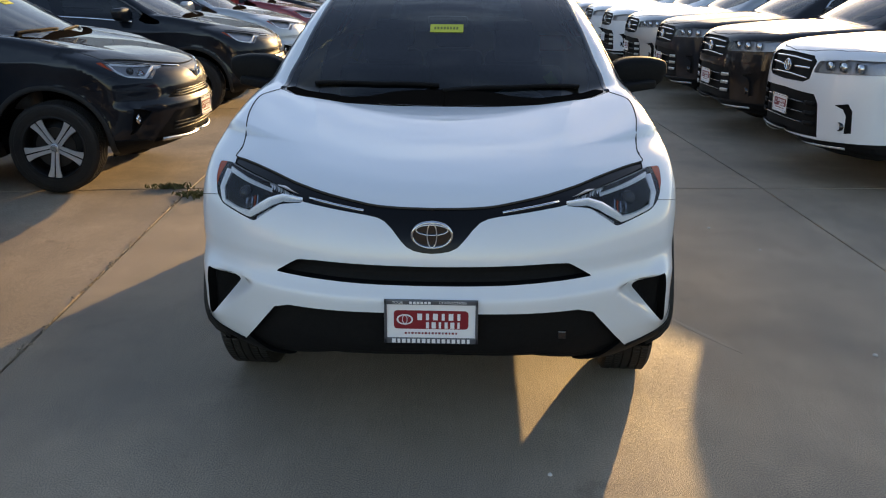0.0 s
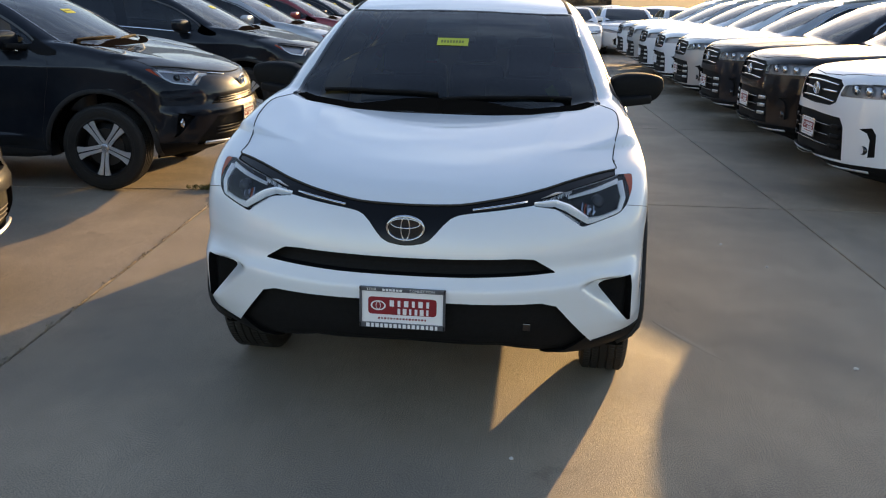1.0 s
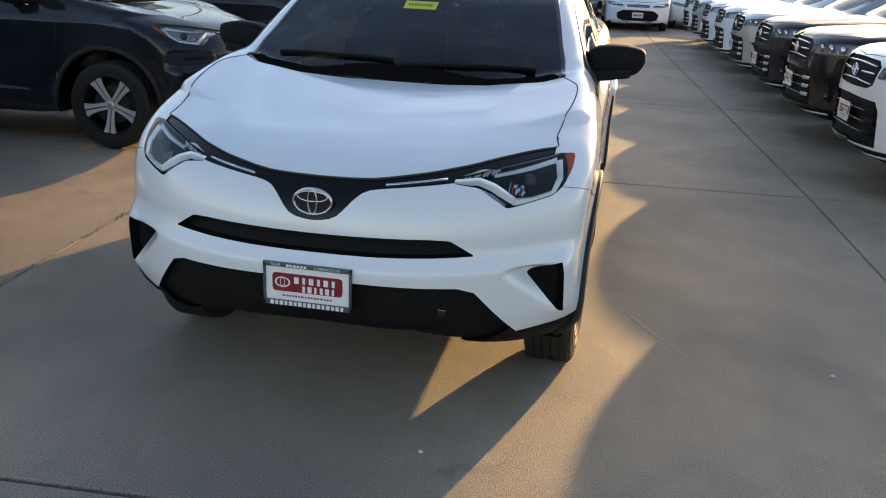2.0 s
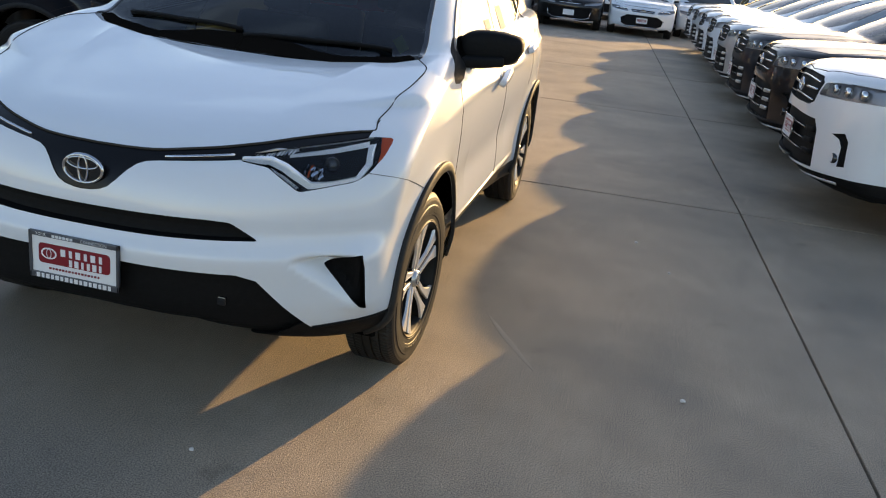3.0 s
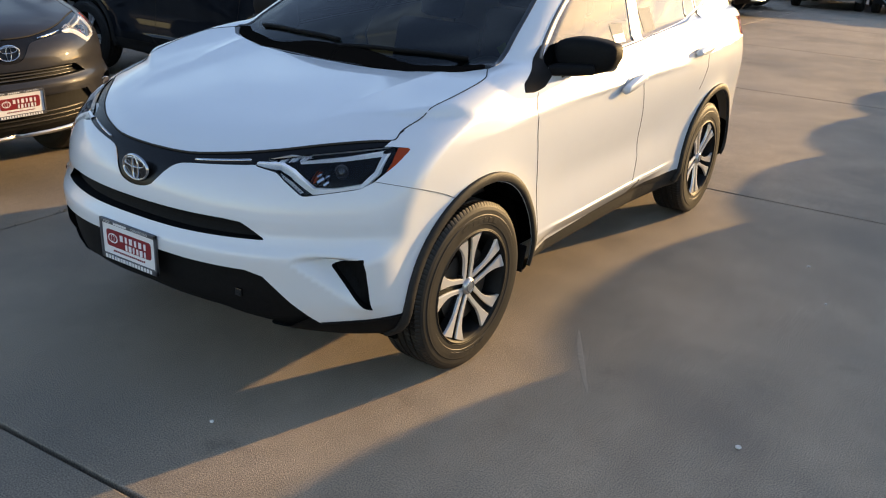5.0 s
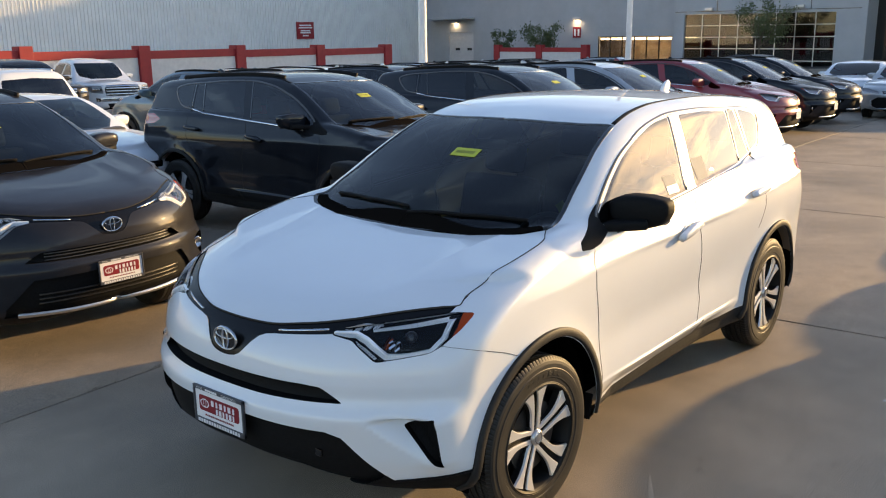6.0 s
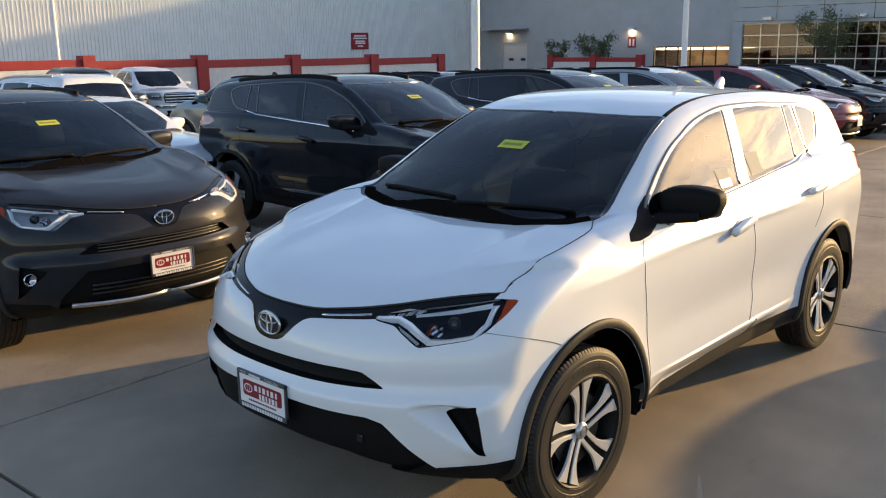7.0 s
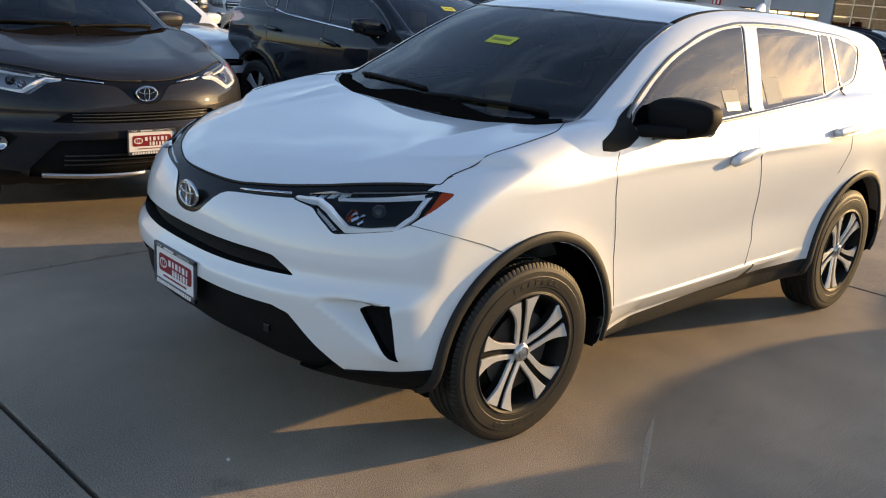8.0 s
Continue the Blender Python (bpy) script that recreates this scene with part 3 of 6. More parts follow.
def build_wheel(twin=True):
    """A wheel with its face to +x, hub at the origin."""
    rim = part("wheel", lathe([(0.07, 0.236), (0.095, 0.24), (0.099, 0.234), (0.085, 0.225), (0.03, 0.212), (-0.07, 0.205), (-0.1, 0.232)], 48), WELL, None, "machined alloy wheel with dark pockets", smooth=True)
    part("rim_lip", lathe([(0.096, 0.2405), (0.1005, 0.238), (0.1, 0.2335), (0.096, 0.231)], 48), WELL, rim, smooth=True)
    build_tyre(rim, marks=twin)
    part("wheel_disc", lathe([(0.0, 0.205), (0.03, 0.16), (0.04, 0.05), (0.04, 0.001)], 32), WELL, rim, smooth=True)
    part("brake_disc", lathe([(0.044, 0.155), (0.052, 0.155), (0.052, 0.07), (0.044, 0.07)], 32), STEEL, rim, smooth=False)
    for k in range(5):
        a = 2 * math.pi * k / 5
        for s in (-1, 1):
            if twin:
                part("spoke", build_spoke(a, s, sweep=0.07, **TWIN), ALLOY, rim)
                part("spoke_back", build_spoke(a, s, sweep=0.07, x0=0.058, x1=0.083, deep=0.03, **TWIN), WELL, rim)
            else:
                part("spoke", build_spoke(a, s, edge=(0.003, 0.006), flare=(0.028, 0.038, 0.058)), ALLOY, rim)
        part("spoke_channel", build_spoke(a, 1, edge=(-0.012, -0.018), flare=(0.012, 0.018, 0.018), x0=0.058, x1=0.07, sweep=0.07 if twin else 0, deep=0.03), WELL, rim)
    part("hub_cap", lathe([(0.07, 0.036), (0.082, 0.034), (0.087, 0.027), (0.088, 0.001)], 28), SATIN, rim, "silver centre cap", smooth=True)
    bm = lathe([(0.085, 0.026), (0.09, 0.023), (0.086, 0.02)], 28)
    part("cap_ring", bm, CHROME, rim, smooth=True)
    if twin:
        for k in range(5):
            a = 2 * math.pi * (k + 0.5) / 5
            bm = bmesh.new()
            bmesh.ops.create_cone(bm, cap_ends=True, segments=6, radius1=0.011, radius2=0.011, depth=0.03, matrix=Matrix.Translation((0.055, 0.057 * math.sin(a), 0.057 * math.cos(a))) @ Matrix.Rotation(math.pi / 2, 4, "Y"))
            part("lug_nut", bm, STEEL, rim)
    return rim


def hang_wheels(car, wheel, x, hubs, z=HUB_Z, steer=0.0):
    """Four wheels under a car, the face outwards, the front pair turned by steer degrees."""
    for y in hubs:
        for s in (1, -1):
            turn = -steer if y < 1.5 else 0.0
            w = copy_thing(wheel, pose(s * x, y, z, 4 + (y - 0.92) * 9, 0, turn) if s > 0 else pose(s * x, y, z, 0, 0, 180 + turn) @ pose(0, 0, 0, y * 33, 0, 0))
            w.parent = car


def discard(ob):
    for o in (*ob.children_recursive, ob):
        bpy.data.objects.remove(o)


def build_plate(car, y, z, detail=True):
    """A dealer's plate in a dark frame: white field, red panel, bars for its lines."""
    board = part("licence_plate", box_mesh((-0.152, y, z - 0.072), (0.152, y + 0.004, z + 0.072), 0.0015), PLATE_WHITE, car, "white plate with a red panel and plain bars")
    bm = bmesh.new()
    for lo, hi in (((-0.157, -0.0775), (0.157, -0.058)), ((-0.157, 0.062), (0.157, 0.0775)), ((-0.157, -0.0775), (-0.148, 0.0775)), ((0.148, -0.0775), (0.157, 0.0775))):
        box(bm, (lo[0], y - 0.006, z + lo[1]), (hi[0], y + 0.006, z + hi[1]), bevel=0.002)
    part("plate_frame", bm, PLATE_FRAME if detail else CHROME, board, "grey metal plate frame")
    panel = rounded([(-0.125, -0.026), (0.125, -0.026), (0.125, 0.040), (-0.125, 0.040)], 0.014, 4)
    bm = bmesh.new()
    f = bm.faces.new([bm.verts.new((u, y - 0.0015, z + w)) for u, w in panel])
    got = bmesh.ops.extrude_face_region(bm, geom=[f])["geom"]
    bmesh.ops.translate(bm, verts=[g for g in got if isinstance(g, bmesh.types.BMVert)], vec=(0, 0.003, 0))
    bmesh.ops.recalc_face_normals(bm, faces=bm.faces)
    part("red_panel", bm, PLATE_RED, board, "dark red panel")
    # oval mark, two word bars, the small lines
    bm = bmesh.new()
    for rx, rz, cz in ((0.028, 0.019, 0.0), (0.009, 0.017, 0.0)):
        for k in range(20):
            a, b = 2 * math.pi * k / 20, 2 * math.pi * (k + 1) / 20
            q = [(rx * math.cos(t) * e, rz * math.sin(t) * e) for t, e in ((a, 1), (b, 1), (b, 0.78), (a, 0.78))]
            bm.faces.new([bm.verts.new((-0.088 + u, y - 0.0028, z + 0.008 + cz + w)) for u, w in q])
    part("oval_mark", bm, PLATE_WHITE, board)
    bars(board, "word_bar", PLATE_WHITE, [(-0.038 + 0.0262 * k, 0.018 + z, (0.016, 0.010)[k % 2], 0.023) for k in range(6)], y - 0.002)
    bars(board, "word_bar", PLATE_WHITE, [(-0.012 + 0.0208 * k, -0.012 + z, (0.010, 0.014, 0.008)[k % 3], 0.022) for k in range(6)], y - 0.002)
    bars(board, "line_bar", PLATE_RED, [(-0.085 + 0.0113 * k, -0.041 + z, (0.007, 0.005)[k % 2], 0.006) for k in range(16)], y - 0.0015)
    bars(board, "line_bar", PLATE_WHITE, [(-0.125 + 0.0167 * k, -0.0675 + z, (0.012, 0.009)[k % 2], 0.014) for k in range(16)], y - 0.0065)
    bars(board, "line_bar", PLATE_WHITE, [(-0.068 + 0.0125 * k, 0.0695 + z, 0.009, 0.008) for k in range(6)] if detail else [(-0.105 + 0.035 * k, 0.0695 + z, 0.026, 0.006) for k in range(7)], y - 0.0065)
    if detail:
        lettering("YOUR", 0.0135, pose(-0.112, y - 0.0068, 0.0697 + z, 90, 0, 0), PLATE_WHITE, board)
        lettering("CONNECTION", 0.0135, pose(0.072, y - 0.0068, 0.0697 + z, 90, 0, 0), PLATE_WHITE, board)
    return board


def lettering(text, height, m, mat, parent):
    """Words in the built-in font as a flat mesh part; m carries the text's own plane."""
    data = bpy.data.curves.new("words", "FONT")
    data.body, data.size, data.align_x, data.align_y = text, height, "CENTER", "CENTER"
    data.resolution_u = 2
    probe = new("words", data)
    me = bpy.data.meshes.new_from_object(probe.evaluated_get(bpy.context.evaluated_depsgraph_get()))
    bpy.data.objects.remove(probe)
    me.transform(m)
    me.materials.clear()
    me.materials.append(mat)
    ob = new("frame_words", me)
    ob.parent = parent
    return ob


def build_emblem(car, y, z, rx=0.075, rz=0.05):
    """A plain oval badge: chrome ring with two inner ovals."""
    def ring(cx, cz, ax, az, t):
        bm = bmesh.new()
        rows = []
        for k in range(36):
            a = 2 * math.pi * k / 36
            c, s = math.cos(a), math.sin(a)
            rows.append([bm.verts.new((cx + (ax + dx) * c, y - d, cz + (az + dx) * s)) for dx, d in ((-t, 0.0), (-t * 0.7, 0.006), (0, 0.008), (t * 0.7, 0.006), (t, 0.0))])
        for k in range(36):
            a, b = rows[k], rows[(k + 1) % 36]
            for i in range(4):
                bm.faces.new((a[i], a[i + 1], b[i + 1], b[i]))
        bmesh.ops.recalc_face_normals(bm, faces=bm.faces)
        return bm
    badge = part("badge", ring(0, z, rx, rz, 0.005), CHROME, car, "chrome oval badge", smooth=True)
    part("inner_oval", ring(0, z, rx * 0.24, rz * 0.95, 0.0035), CHROME, badge, smooth=True)
    part("inner_oval", ring(0, z + rz * 0.42, rx * 0.8, rz * 0.4, 0.0035), CHROME, badge, smooth=True)
    bm = bmesh.new()
    bm.faces.new([bm.verts.new((rx * math.cos(2 * math.pi * k / 32), y + 0.001, z + rz * math.sin(2 * math.pi * k / 32))) for k in range(32)])
    part("badge_back", bm, GLOSS, badge)


def blob(bm, centre, size, power=2.6, n=20, taper=None):
    """A rounded block (superellipsoid)."""
    def f(v, e):
        return math.copysign(abs(v) ** e, v)
    rows = []
    e = 2 / power
    for i in range(n + 1):
        la = -math.pi / 2 + math.pi * i / n
        row = []
        for j in range(2 * n):
            lo = 2 * math.pi * j / (2 * n)
            p = Vector((f(math.cos(la), e) * f(math.cos(lo), e), f(math.cos(la), e) * f(math.sin(lo), e), f(math.sin(la), e)))
            p = Vector(p[k] * size[k] / 2 for k in range(3))
            if taper:
                p = taper(p)
            row.append(bm.verts.new(p + Vector(centre)))
        rows.append(row)
    for i in range(n):
        for j in range(2 * n):
            k = (j + 1) % (2 * n)
            bm.faces.new((rows[i][j], rows[i][k], rows[i + 1][k], rows[i + 1][j]))
    bmesh.ops.remove_doubles(bm, verts=[v for r in rows for v in r], dist=1e-5)


def build_mirror(car, s, mat, tip=1.078, y=1.68, z=1.188, arm=True):
    def shape(p):
        k = p.x * s / 0.28 + 0.5                       # 0 at the door, 1 at the tip
        low = max(0.0, -p.z) / 0.0825
        return Vector((p.x - s * 0.03 * low, p.y * (1.0 - 0.25 * k) + 0.035 * k, p.z * (0.82 + 0.18 * math.sin(math.pi * min(1.0, k + 0.15))) + 0.02 * k))
    bm = bmesh.new()
    blob(bm, (s * (tip - 0.14), y, z), (0.28, 0.165, 0.172), 4.2, 16, shape)
    shell = part("door_mirror", bm, mat, car, "black door mirror housing", smooth=True)
    bm = bmesh.new()
    blob(bm, (s * (tip - 0.12), y + 0.07, z), (0.2, 0.02, 0.11), 3.4, 10)
    part("mirror_glass", bm, CHROME, shell, smooth=True)
    if arm:
        bm = box_mesh((-0.11, -0.042, -0.022), (0.11, 0.042, 0.022), 0.012, pose(s * 0.90, y - 0.09, z - 0.036, 0, -4 * s, 30 * s))
        part("mirror_arm", bm, PLASTIC, shell, smooth=True)


def build_cabin(car, dash_y=1.35, floor=(0.95, 4.2), seat_z=0.55, seats=(2.2, 3.1)):
    bm = box_mesh((-0.78, floor[0], 0.33), (0.78, floor[1], 0.42), 0.03)
    part("floor_pan", bm, DARK, car)
    bm = bmesh.new()
    box(bm, (-0.72, dash_y - 0.2, 0.62), (0.72, dash_y + 0.22, 1.03), None, 0.06)
    dash = part("dashboard", bm, TRIM, car, "dark grey dashboard", smooth=True)
    bm = bmesh.new()
    box(bm, (-0.14, dash_y + 0.2, 0.8), (0.14, dash_y + 0.26, 0.98), None, 0.015)
    part("centre_screen", bm, GLOSS, dash)
    bm = bmesh.new()
    wheel_m = pose(0.36, dash_y + 0.42, 0.93, 62, 0, 0)
    ring = []
    for k in range(32):
        a = 2 * math.pi * k / 32
        ring.append([bm.verts.new(wheel_m @ Vector(((0.185 + 0.016 * math.cos(b)) * math.cos(a), (0.185 + 0.016 * math.cos(b)) * math.sin(a), 0.016 * math.sin(b)))) for b in (0, 1.57, 3.14, 4.71)])
    for k in range(32):
        for i in range(4):
            bm.faces.new((ring[k][i], ring[k][(i + 1) % 4], ring[(k + 1) % 32][(i + 1) % 4], ring[(k + 1) % 32][i]))
    box(bm, (-0.18, -0.03, -0.01), (0.18, 0.03, 0.015), wheel_m, 0.008)
    blob(bm, wheel_m.translation, (0.16, 0.08, 0.13), 2.4, 8)
    part("steering_wheel", bm, TRIM, car, "dark steering wheel", smooth=True)
    for row, y in enumerate(seats):
        for x in ((-0.38, 0.38) if row == 0 else (-0.4, 0.0, 0.4)):
            w = 0.26 if row == 0 else 0.19
            bm = bmesh.new()
            box(bm, (x - w, y - 0.35, 0.4), (x + w, y + 0.15, seat_z + 0.08), None, 0.06)
            seat = part("seat", bm, CABIN, car, "charcoal cloth seat", smooth=True)
            bm = box_mesh((-w, -0.07, 0.0), (w, 0.07, 0.62), 0.05, pose(x, y + 0.12, seat_z, -14, 0, 0))
            part("backrest", bm, CABIN, seat, smooth=True)
            bm = box_mesh((-0.13, -0.05, 0.64), (0.13, 0.05, 0.82), 0.04, pose(x, y + 0.12, seat_z, -14, 0, 0))
            part("headrest", bm, CABIN, seat, smooth=True)


def build_suv(paint_mat, steps=(56, 200, 96), sport=False, wheel=None):
    """A compact SUV, nose at the origin, looking to -y. sport: fog lamps, silver sill and roof rails."""
    field = sport_field if sport else body_field
    sh = Shell(field, steps=steps)
    car = new("suv")
    side = lambda c, n: c.x > 0.45
    for cy in (HUB_F, HUB_R):
        sh.cut("side", disc(cy, HUB_Z, 0.44), "hole", where=lambda c, n: c.x > 0.6)
    screen = [(-0.05, 1.07), (0.0, 1.07), (0.25, 1.072), (0.4, 1.082), (0.55, 1.11), (0.65, 1.145), (0.735, 1.22), (0.71, 1.4), (0.685, 1.5), (0.66, 1.65), (0.63, 1.8), (0.597, 2.04), (0.45, 1.985), (0.28, 1.957), (-0.05, 1.945)]
    sh.cut("top", screen, "windscreen", where=lambda c, n: c.z > 1.05)
    f_glass = spline([(1.495, 1.178), (1.535, 1.215), (1.62, 1.265), (1.73, 1.33), (1.88, 1.402), (2.02, 1.452), (2.2, 1.502), (2.36, 1.535), (2.525, 1.55)]) + spline([(2.395, 1.188), (2.12, 1.17), (1.63, 1.14), (1.50, 1.166)], 3)
    r_glass = rounded([(2.53, 1.19), (2.668, 1.553), (3.0, 1.548), (3.325, 1.525), (3.215, 1.238)], 0.02)
    s_glass = rounded([(3.25, 1.243), (3.37, 1.532), (3.465, 1.525), (3.43, 1.27)], 0.015)
    q_glass = rounded([(3.475, 1.275), (3.55, 1.52), (3.78, 1.485), (3.85, 1.445), (3.67, 1.31)], 0.03)
    for outline, name in ((f_glass, "front_glass"), (r_glass, "rear_glass"), (s_glass, "vent_glass"), (q_glass, "quarter_glass")):
        sh.cut("side", outline, name, where=side)
    head = rounded([(0.45, 0.925), (0.538, 0.912), (0.60, 0.872), (0.637, 0.845), (0.78, 0.873), (0.81, 0.897), (0.834, 0.945), (0.838, 0.988), (0.775, 0.992), (0.58, 0.962), (0.49, 0.942)], 0.012, 2)
    sh.cut("front", head, "headlight", where=lambda c, n: c.y < 0.7)
    sh.cut("front", [(0.802, 0.99), (0.819, 0.95), (0.824, 0.897), (0.88, 0.93), (0.88, 1.02), (0.78, 1.02)], "turn_lamp", only=["headlight"])
    hood = [(-0.05, 0.125)] + spline([(0.0, 0.125), (0.12, 0.131), (0.225, 0.15), (0.36, 0.205), (0.46, 0.268), (0.54, 0.332), (0.70, 0.485), (0.773, 0.556)], 3) + spline([(0.772, 0.566), (0.761, 0.617), (0.772, 0.725), (0.794, 0.87), (0.801, 1.0), (0.798, 1.07), (0.787, 1.115), (0.755, 1.17), (0.722, 1.23)], 3) + [(-0.05, 1.23)]
    sh.cut("top", hood, "hood", only=["", "headlight", "turn_lamp"], where=lambda c, n: c.z > 0.88 and n.z > 0.2)
    band = [(-0.05, 0.794), (0.0, 0.794), (0.03, 0.796), (0.06, 0.802), (0.085, 0.814), (0.105, 0.834), (0.135, 0.868), (0.16, 0.889), (0.185, 0.899), (0.225, 0.905), (0.43, 0.924), (0.455, 0.927), (0.49, 0.942), (0.58, 0.962), (0.765, 0.99), (0.768, 1.03), (-0.05, 1.03)]
    sh.cut("front", band, "grille_band", only=[""], where=lambda c, n: c.y < 0.62)
    slot = rounded([(0.40, 0.752), (0.465, 0.747), (0.548, 0.692), (0.47, 0.69), (0.24, 0.686), (-0.05, 0.685), (-0.05, 0.75), (0.24, 0.752)], 0.01, 2)
    sh.cut("front", slot, "upper_intake", only=[""], where=lambda c, n: c.y < 0.5)
    if sport:
        intake = [(-0.05, 0.60), (0.52, 0.59), (0.60, 0.50), (0.66, 0.42), (0.66, 0.36), (-0.05, 0.36)]
    else:
        intake = [(-0.05, 0.602), (0.50, 0.587), (0.555, 0.568), (0.62, 0.487), (0.68, 0.41), (0.60, 0.36), (0.40, 0.34), (-0.05, 0.34)]
    sh.cut("front", intake, "lower_intake", only=[""], where=lambda c, n: c.y < 0.5)
    lip = ([(-0.05, 0.36), (0.66, 0.36), (0.70, 0.382)] if sport else [(-0.05, 0.34), (0.40, 0.34), (0.60, 0.36), (0.68, 0.41), (0.70, 0.384)]) + [(0.84, 0.396), (0.905, 0.402), (1.0, 0.405), (1.0, 0.1), (-0.05, 0.1)]
    sh.cut("front", lip, "lower_lip", only=[""], where=lambda c, n: c.y < 0.56)
    fog = rounded([(0.712, 0.604), (0.77, 0.63), (0.838, 0.646), (0.846, 0.60), (0.853, 0.445), (0.842, 0.45)], 0.008, 2)
    sh.cut("front", fog, "fog_pocket", only=[""], where=lambda c, n: c.y < 0.56)
    sh.cut("side", rounded([(1.275, 1.09), (1.28, 1.125), (1.41, 1.18), (1.49, 1.222), (1.54, 1.247), (1.50, 1.17), (1.52, 1.13), (1.44, 1.092), (1.35, 1.082)], 0.008, 2), "sail_patch", only=[""], where=side)
    sh.cut("side", [(-0.3, 0.0), (-0.3, 0.96), (0.34, 0.96), (0.414, 0.897), (0.60, 0.845), (0.60, 0.0)], "front_bumper", only=[""])
    sh.cut("side", [(1.30, 0.0), (1.30, 0.30), (1.5, 0.312), (2.0, 0.332), (2.56, 0.357), (2.565, 0.445), (2.58, 0.445), (2.62, 0.37), (3.2, 0.392), (3.2, 0.0)], "sill_skirt", only=[""], where=lambda c, n: c.x > 0.45 and c.z < 0.5)
    sh.cut("side", [(1.25, 0.25), (1.41, 0.45), (1.458, 0.435), (2.5, 0.45), (3.12, 0.475), (3.2, 0.25)], "rocker_panel", only=[""], where=side)
    sh.cut("side", [(1.375, 1.075), (1.347, 1.02), (1.353, 0.91), (1.40, 0.74), (1.458, 0.435), (2.5, 0.45), (2.54, 0.58), (2.50, 0.79), (2.434, 1.06), (2.475, 1.18), (2.12, 1.16), (1.60, 1.12)], "front_door", only=[""], where=side)
    sh.cut("side", [(2.434, 1.06), (2.50, 0.79), (2.54, 0.58), (2.5, 0.45), (3.12, 0.475), (3.2, 0.7), (3.4, 0.9), (3.46, 1.26), (3.22, 1.228), (2.475, 1.18)], "rear_door", only=[""], where=side)
    sh.cut("side", [(0.34, 0.96), (0.414, 0.897), (0.60, 0.845), (0.60, 0.0), (1.46, 0.0), (1.458, 0.435), (1.40, 0.74), (1.353, 0.91), (1.347, 1.02), (1.375, 1.075), (1.42, 1.2), (0.6, 1.2)], "fender", only=[""], where=side)
    sh.cut("side", [(3.94, 1.137), (4.06, 1.088), (4.8, 1.02), (4.8, 1.16), (4.1, 1.195)], "tail_lamp", only=[""], where=lambda c, n: c.x > 0.42)
    sh.cut("front", rounded([(-0.05, 1.2), (0.56, 1.2), (0.47, 1.46), (-0.05, 1.48)], 0.05), "hatch_glass", only=[""], where=lambda c, n: c.y > 4.1)
    sh.cut("side", [(4.0, 0.1), (4.0, 0.44), (4.9, 0.5), (4.9, 0.1)], "rear_bumper", only=[""], where=lambda c, n: c.y > 4.0)

    sh.emit("body_shell", paint_mat, car, "")
    sh.emit("hood", paint_mat, car)
    sh.emit("front_bumper", paint_mat, car)
    sh.emit("fender", paint_mat, car, both="sides")
    for d in ("front_door", "rear_door"):
        sh.emit(d, paint_mat, car, both="sides")
    sh.emit("rocker_panel", paint_mat, car, both="sides")
    sh.emit("sill_skirt", SKIRT, car, both="sides", label="black plastic sill skirt")
    sh.emit("rear_bumper", PLASTIC, car, label="black plastic rear bumper")
    sh.emit("windscreen", GLASS, car, label="dark windscreen glass")
    for g in ("front_glass", "rear_glass", "vent_glass", "quarter_glass"):
        sh.emit(g, DOOR_GLASS if g == "front_glass" else TINTED, car, both="sides")
    sh.emit("hatch_glass", TINTED, car)
    sh.emit("sail_patch", PLASTIC, car, both="sides", label="black corner patch below the mirror", offset=0.003)
    sh.emit("tail_lamp", RED_LENS, car, both="sides", label="red tail lamp")
    sh.emit("grille_band", BAND, car, label="gloss black grille band", offset=-0.004)
    sh.emit("upper_intake", PLASTIC, car, label="black upper intake", recess=(0, 0.045, 0))
    sh.emit("lower_intake", PLASTIC, car, label="black plastic lower intake", recess=(0, 0.03, 0))
    sh.emit("lower_lip", PLASTIC, car, both="joined" if sport else "sides", label="black plastic chin")
    sh.emit("fog_pocket", PLASTIC, car, both="sides", label="black corner pocket", recess=(-0.02, 0.035, 0))
    lamps = sh.emit("headlight", REFLECTOR if sport else DARK, car, both="sides", label="headlight with white light guide", recess=(-0.015, 0.05, 0))
    for lamp, s in zip(lamps, (1, -1)):
        lens = sh.emit("lens", CLEAR, lamp, "headlight", both="sides", offset=-0.001)
        keep, lose = (lens[0], lens[1]) if s > 0 else (lens[1], lens[0])
        bpy.data.objects.remove(lose)
        keep.visible_shadow = False
        guide = dense([(0.462, 0.927), (0.539, 0.928), (0.585, 0.912), (0.625, 0.888), (0.665, 0.862), (0.70, 0.863), (0.785, 0.879), (0.803, 0.92), (0.789, 0.973)], 0.012)

        def strip(name, pts, width, mat, dy):
            q, n = on_skin(pts, "front", field)
            q = (q + np.array((-0.006, dy, 0)) - n * 0.002) * np.array((s, 1, 1))
            bm = bmesh.new()
            rows = []
            for i, p in enumerate(q):
                t = Vector(q[min(i + 1, len(q) - 1)] - q[max(i - 1, 0)]).normalized()
                up = Vector((0, -1, 0)).cross(t).normalized()
                w = width if not isinstance(width, tuple) else float(np.interp(i / (len(q) - 1), np.linspace(0, 1, len(width)), width))
                rows.append([bm.verts.new(Vector(p) + up * e * w + Vector((0, d, 0))) for e, d in ((-0.5, 0.012), (-0.4, 0), (0.4, 0), (0.5, 0.012))])
            for a, b in zip(rows, rows[1:]):
                for i in range(3):
                    bm.faces.new((a[i], a[i + 1], b[i + 1], b[i]))
            bmesh.ops.recalc_face_normals(bm, faces=bm.faces)
            part(name, bm, mat, lamp)
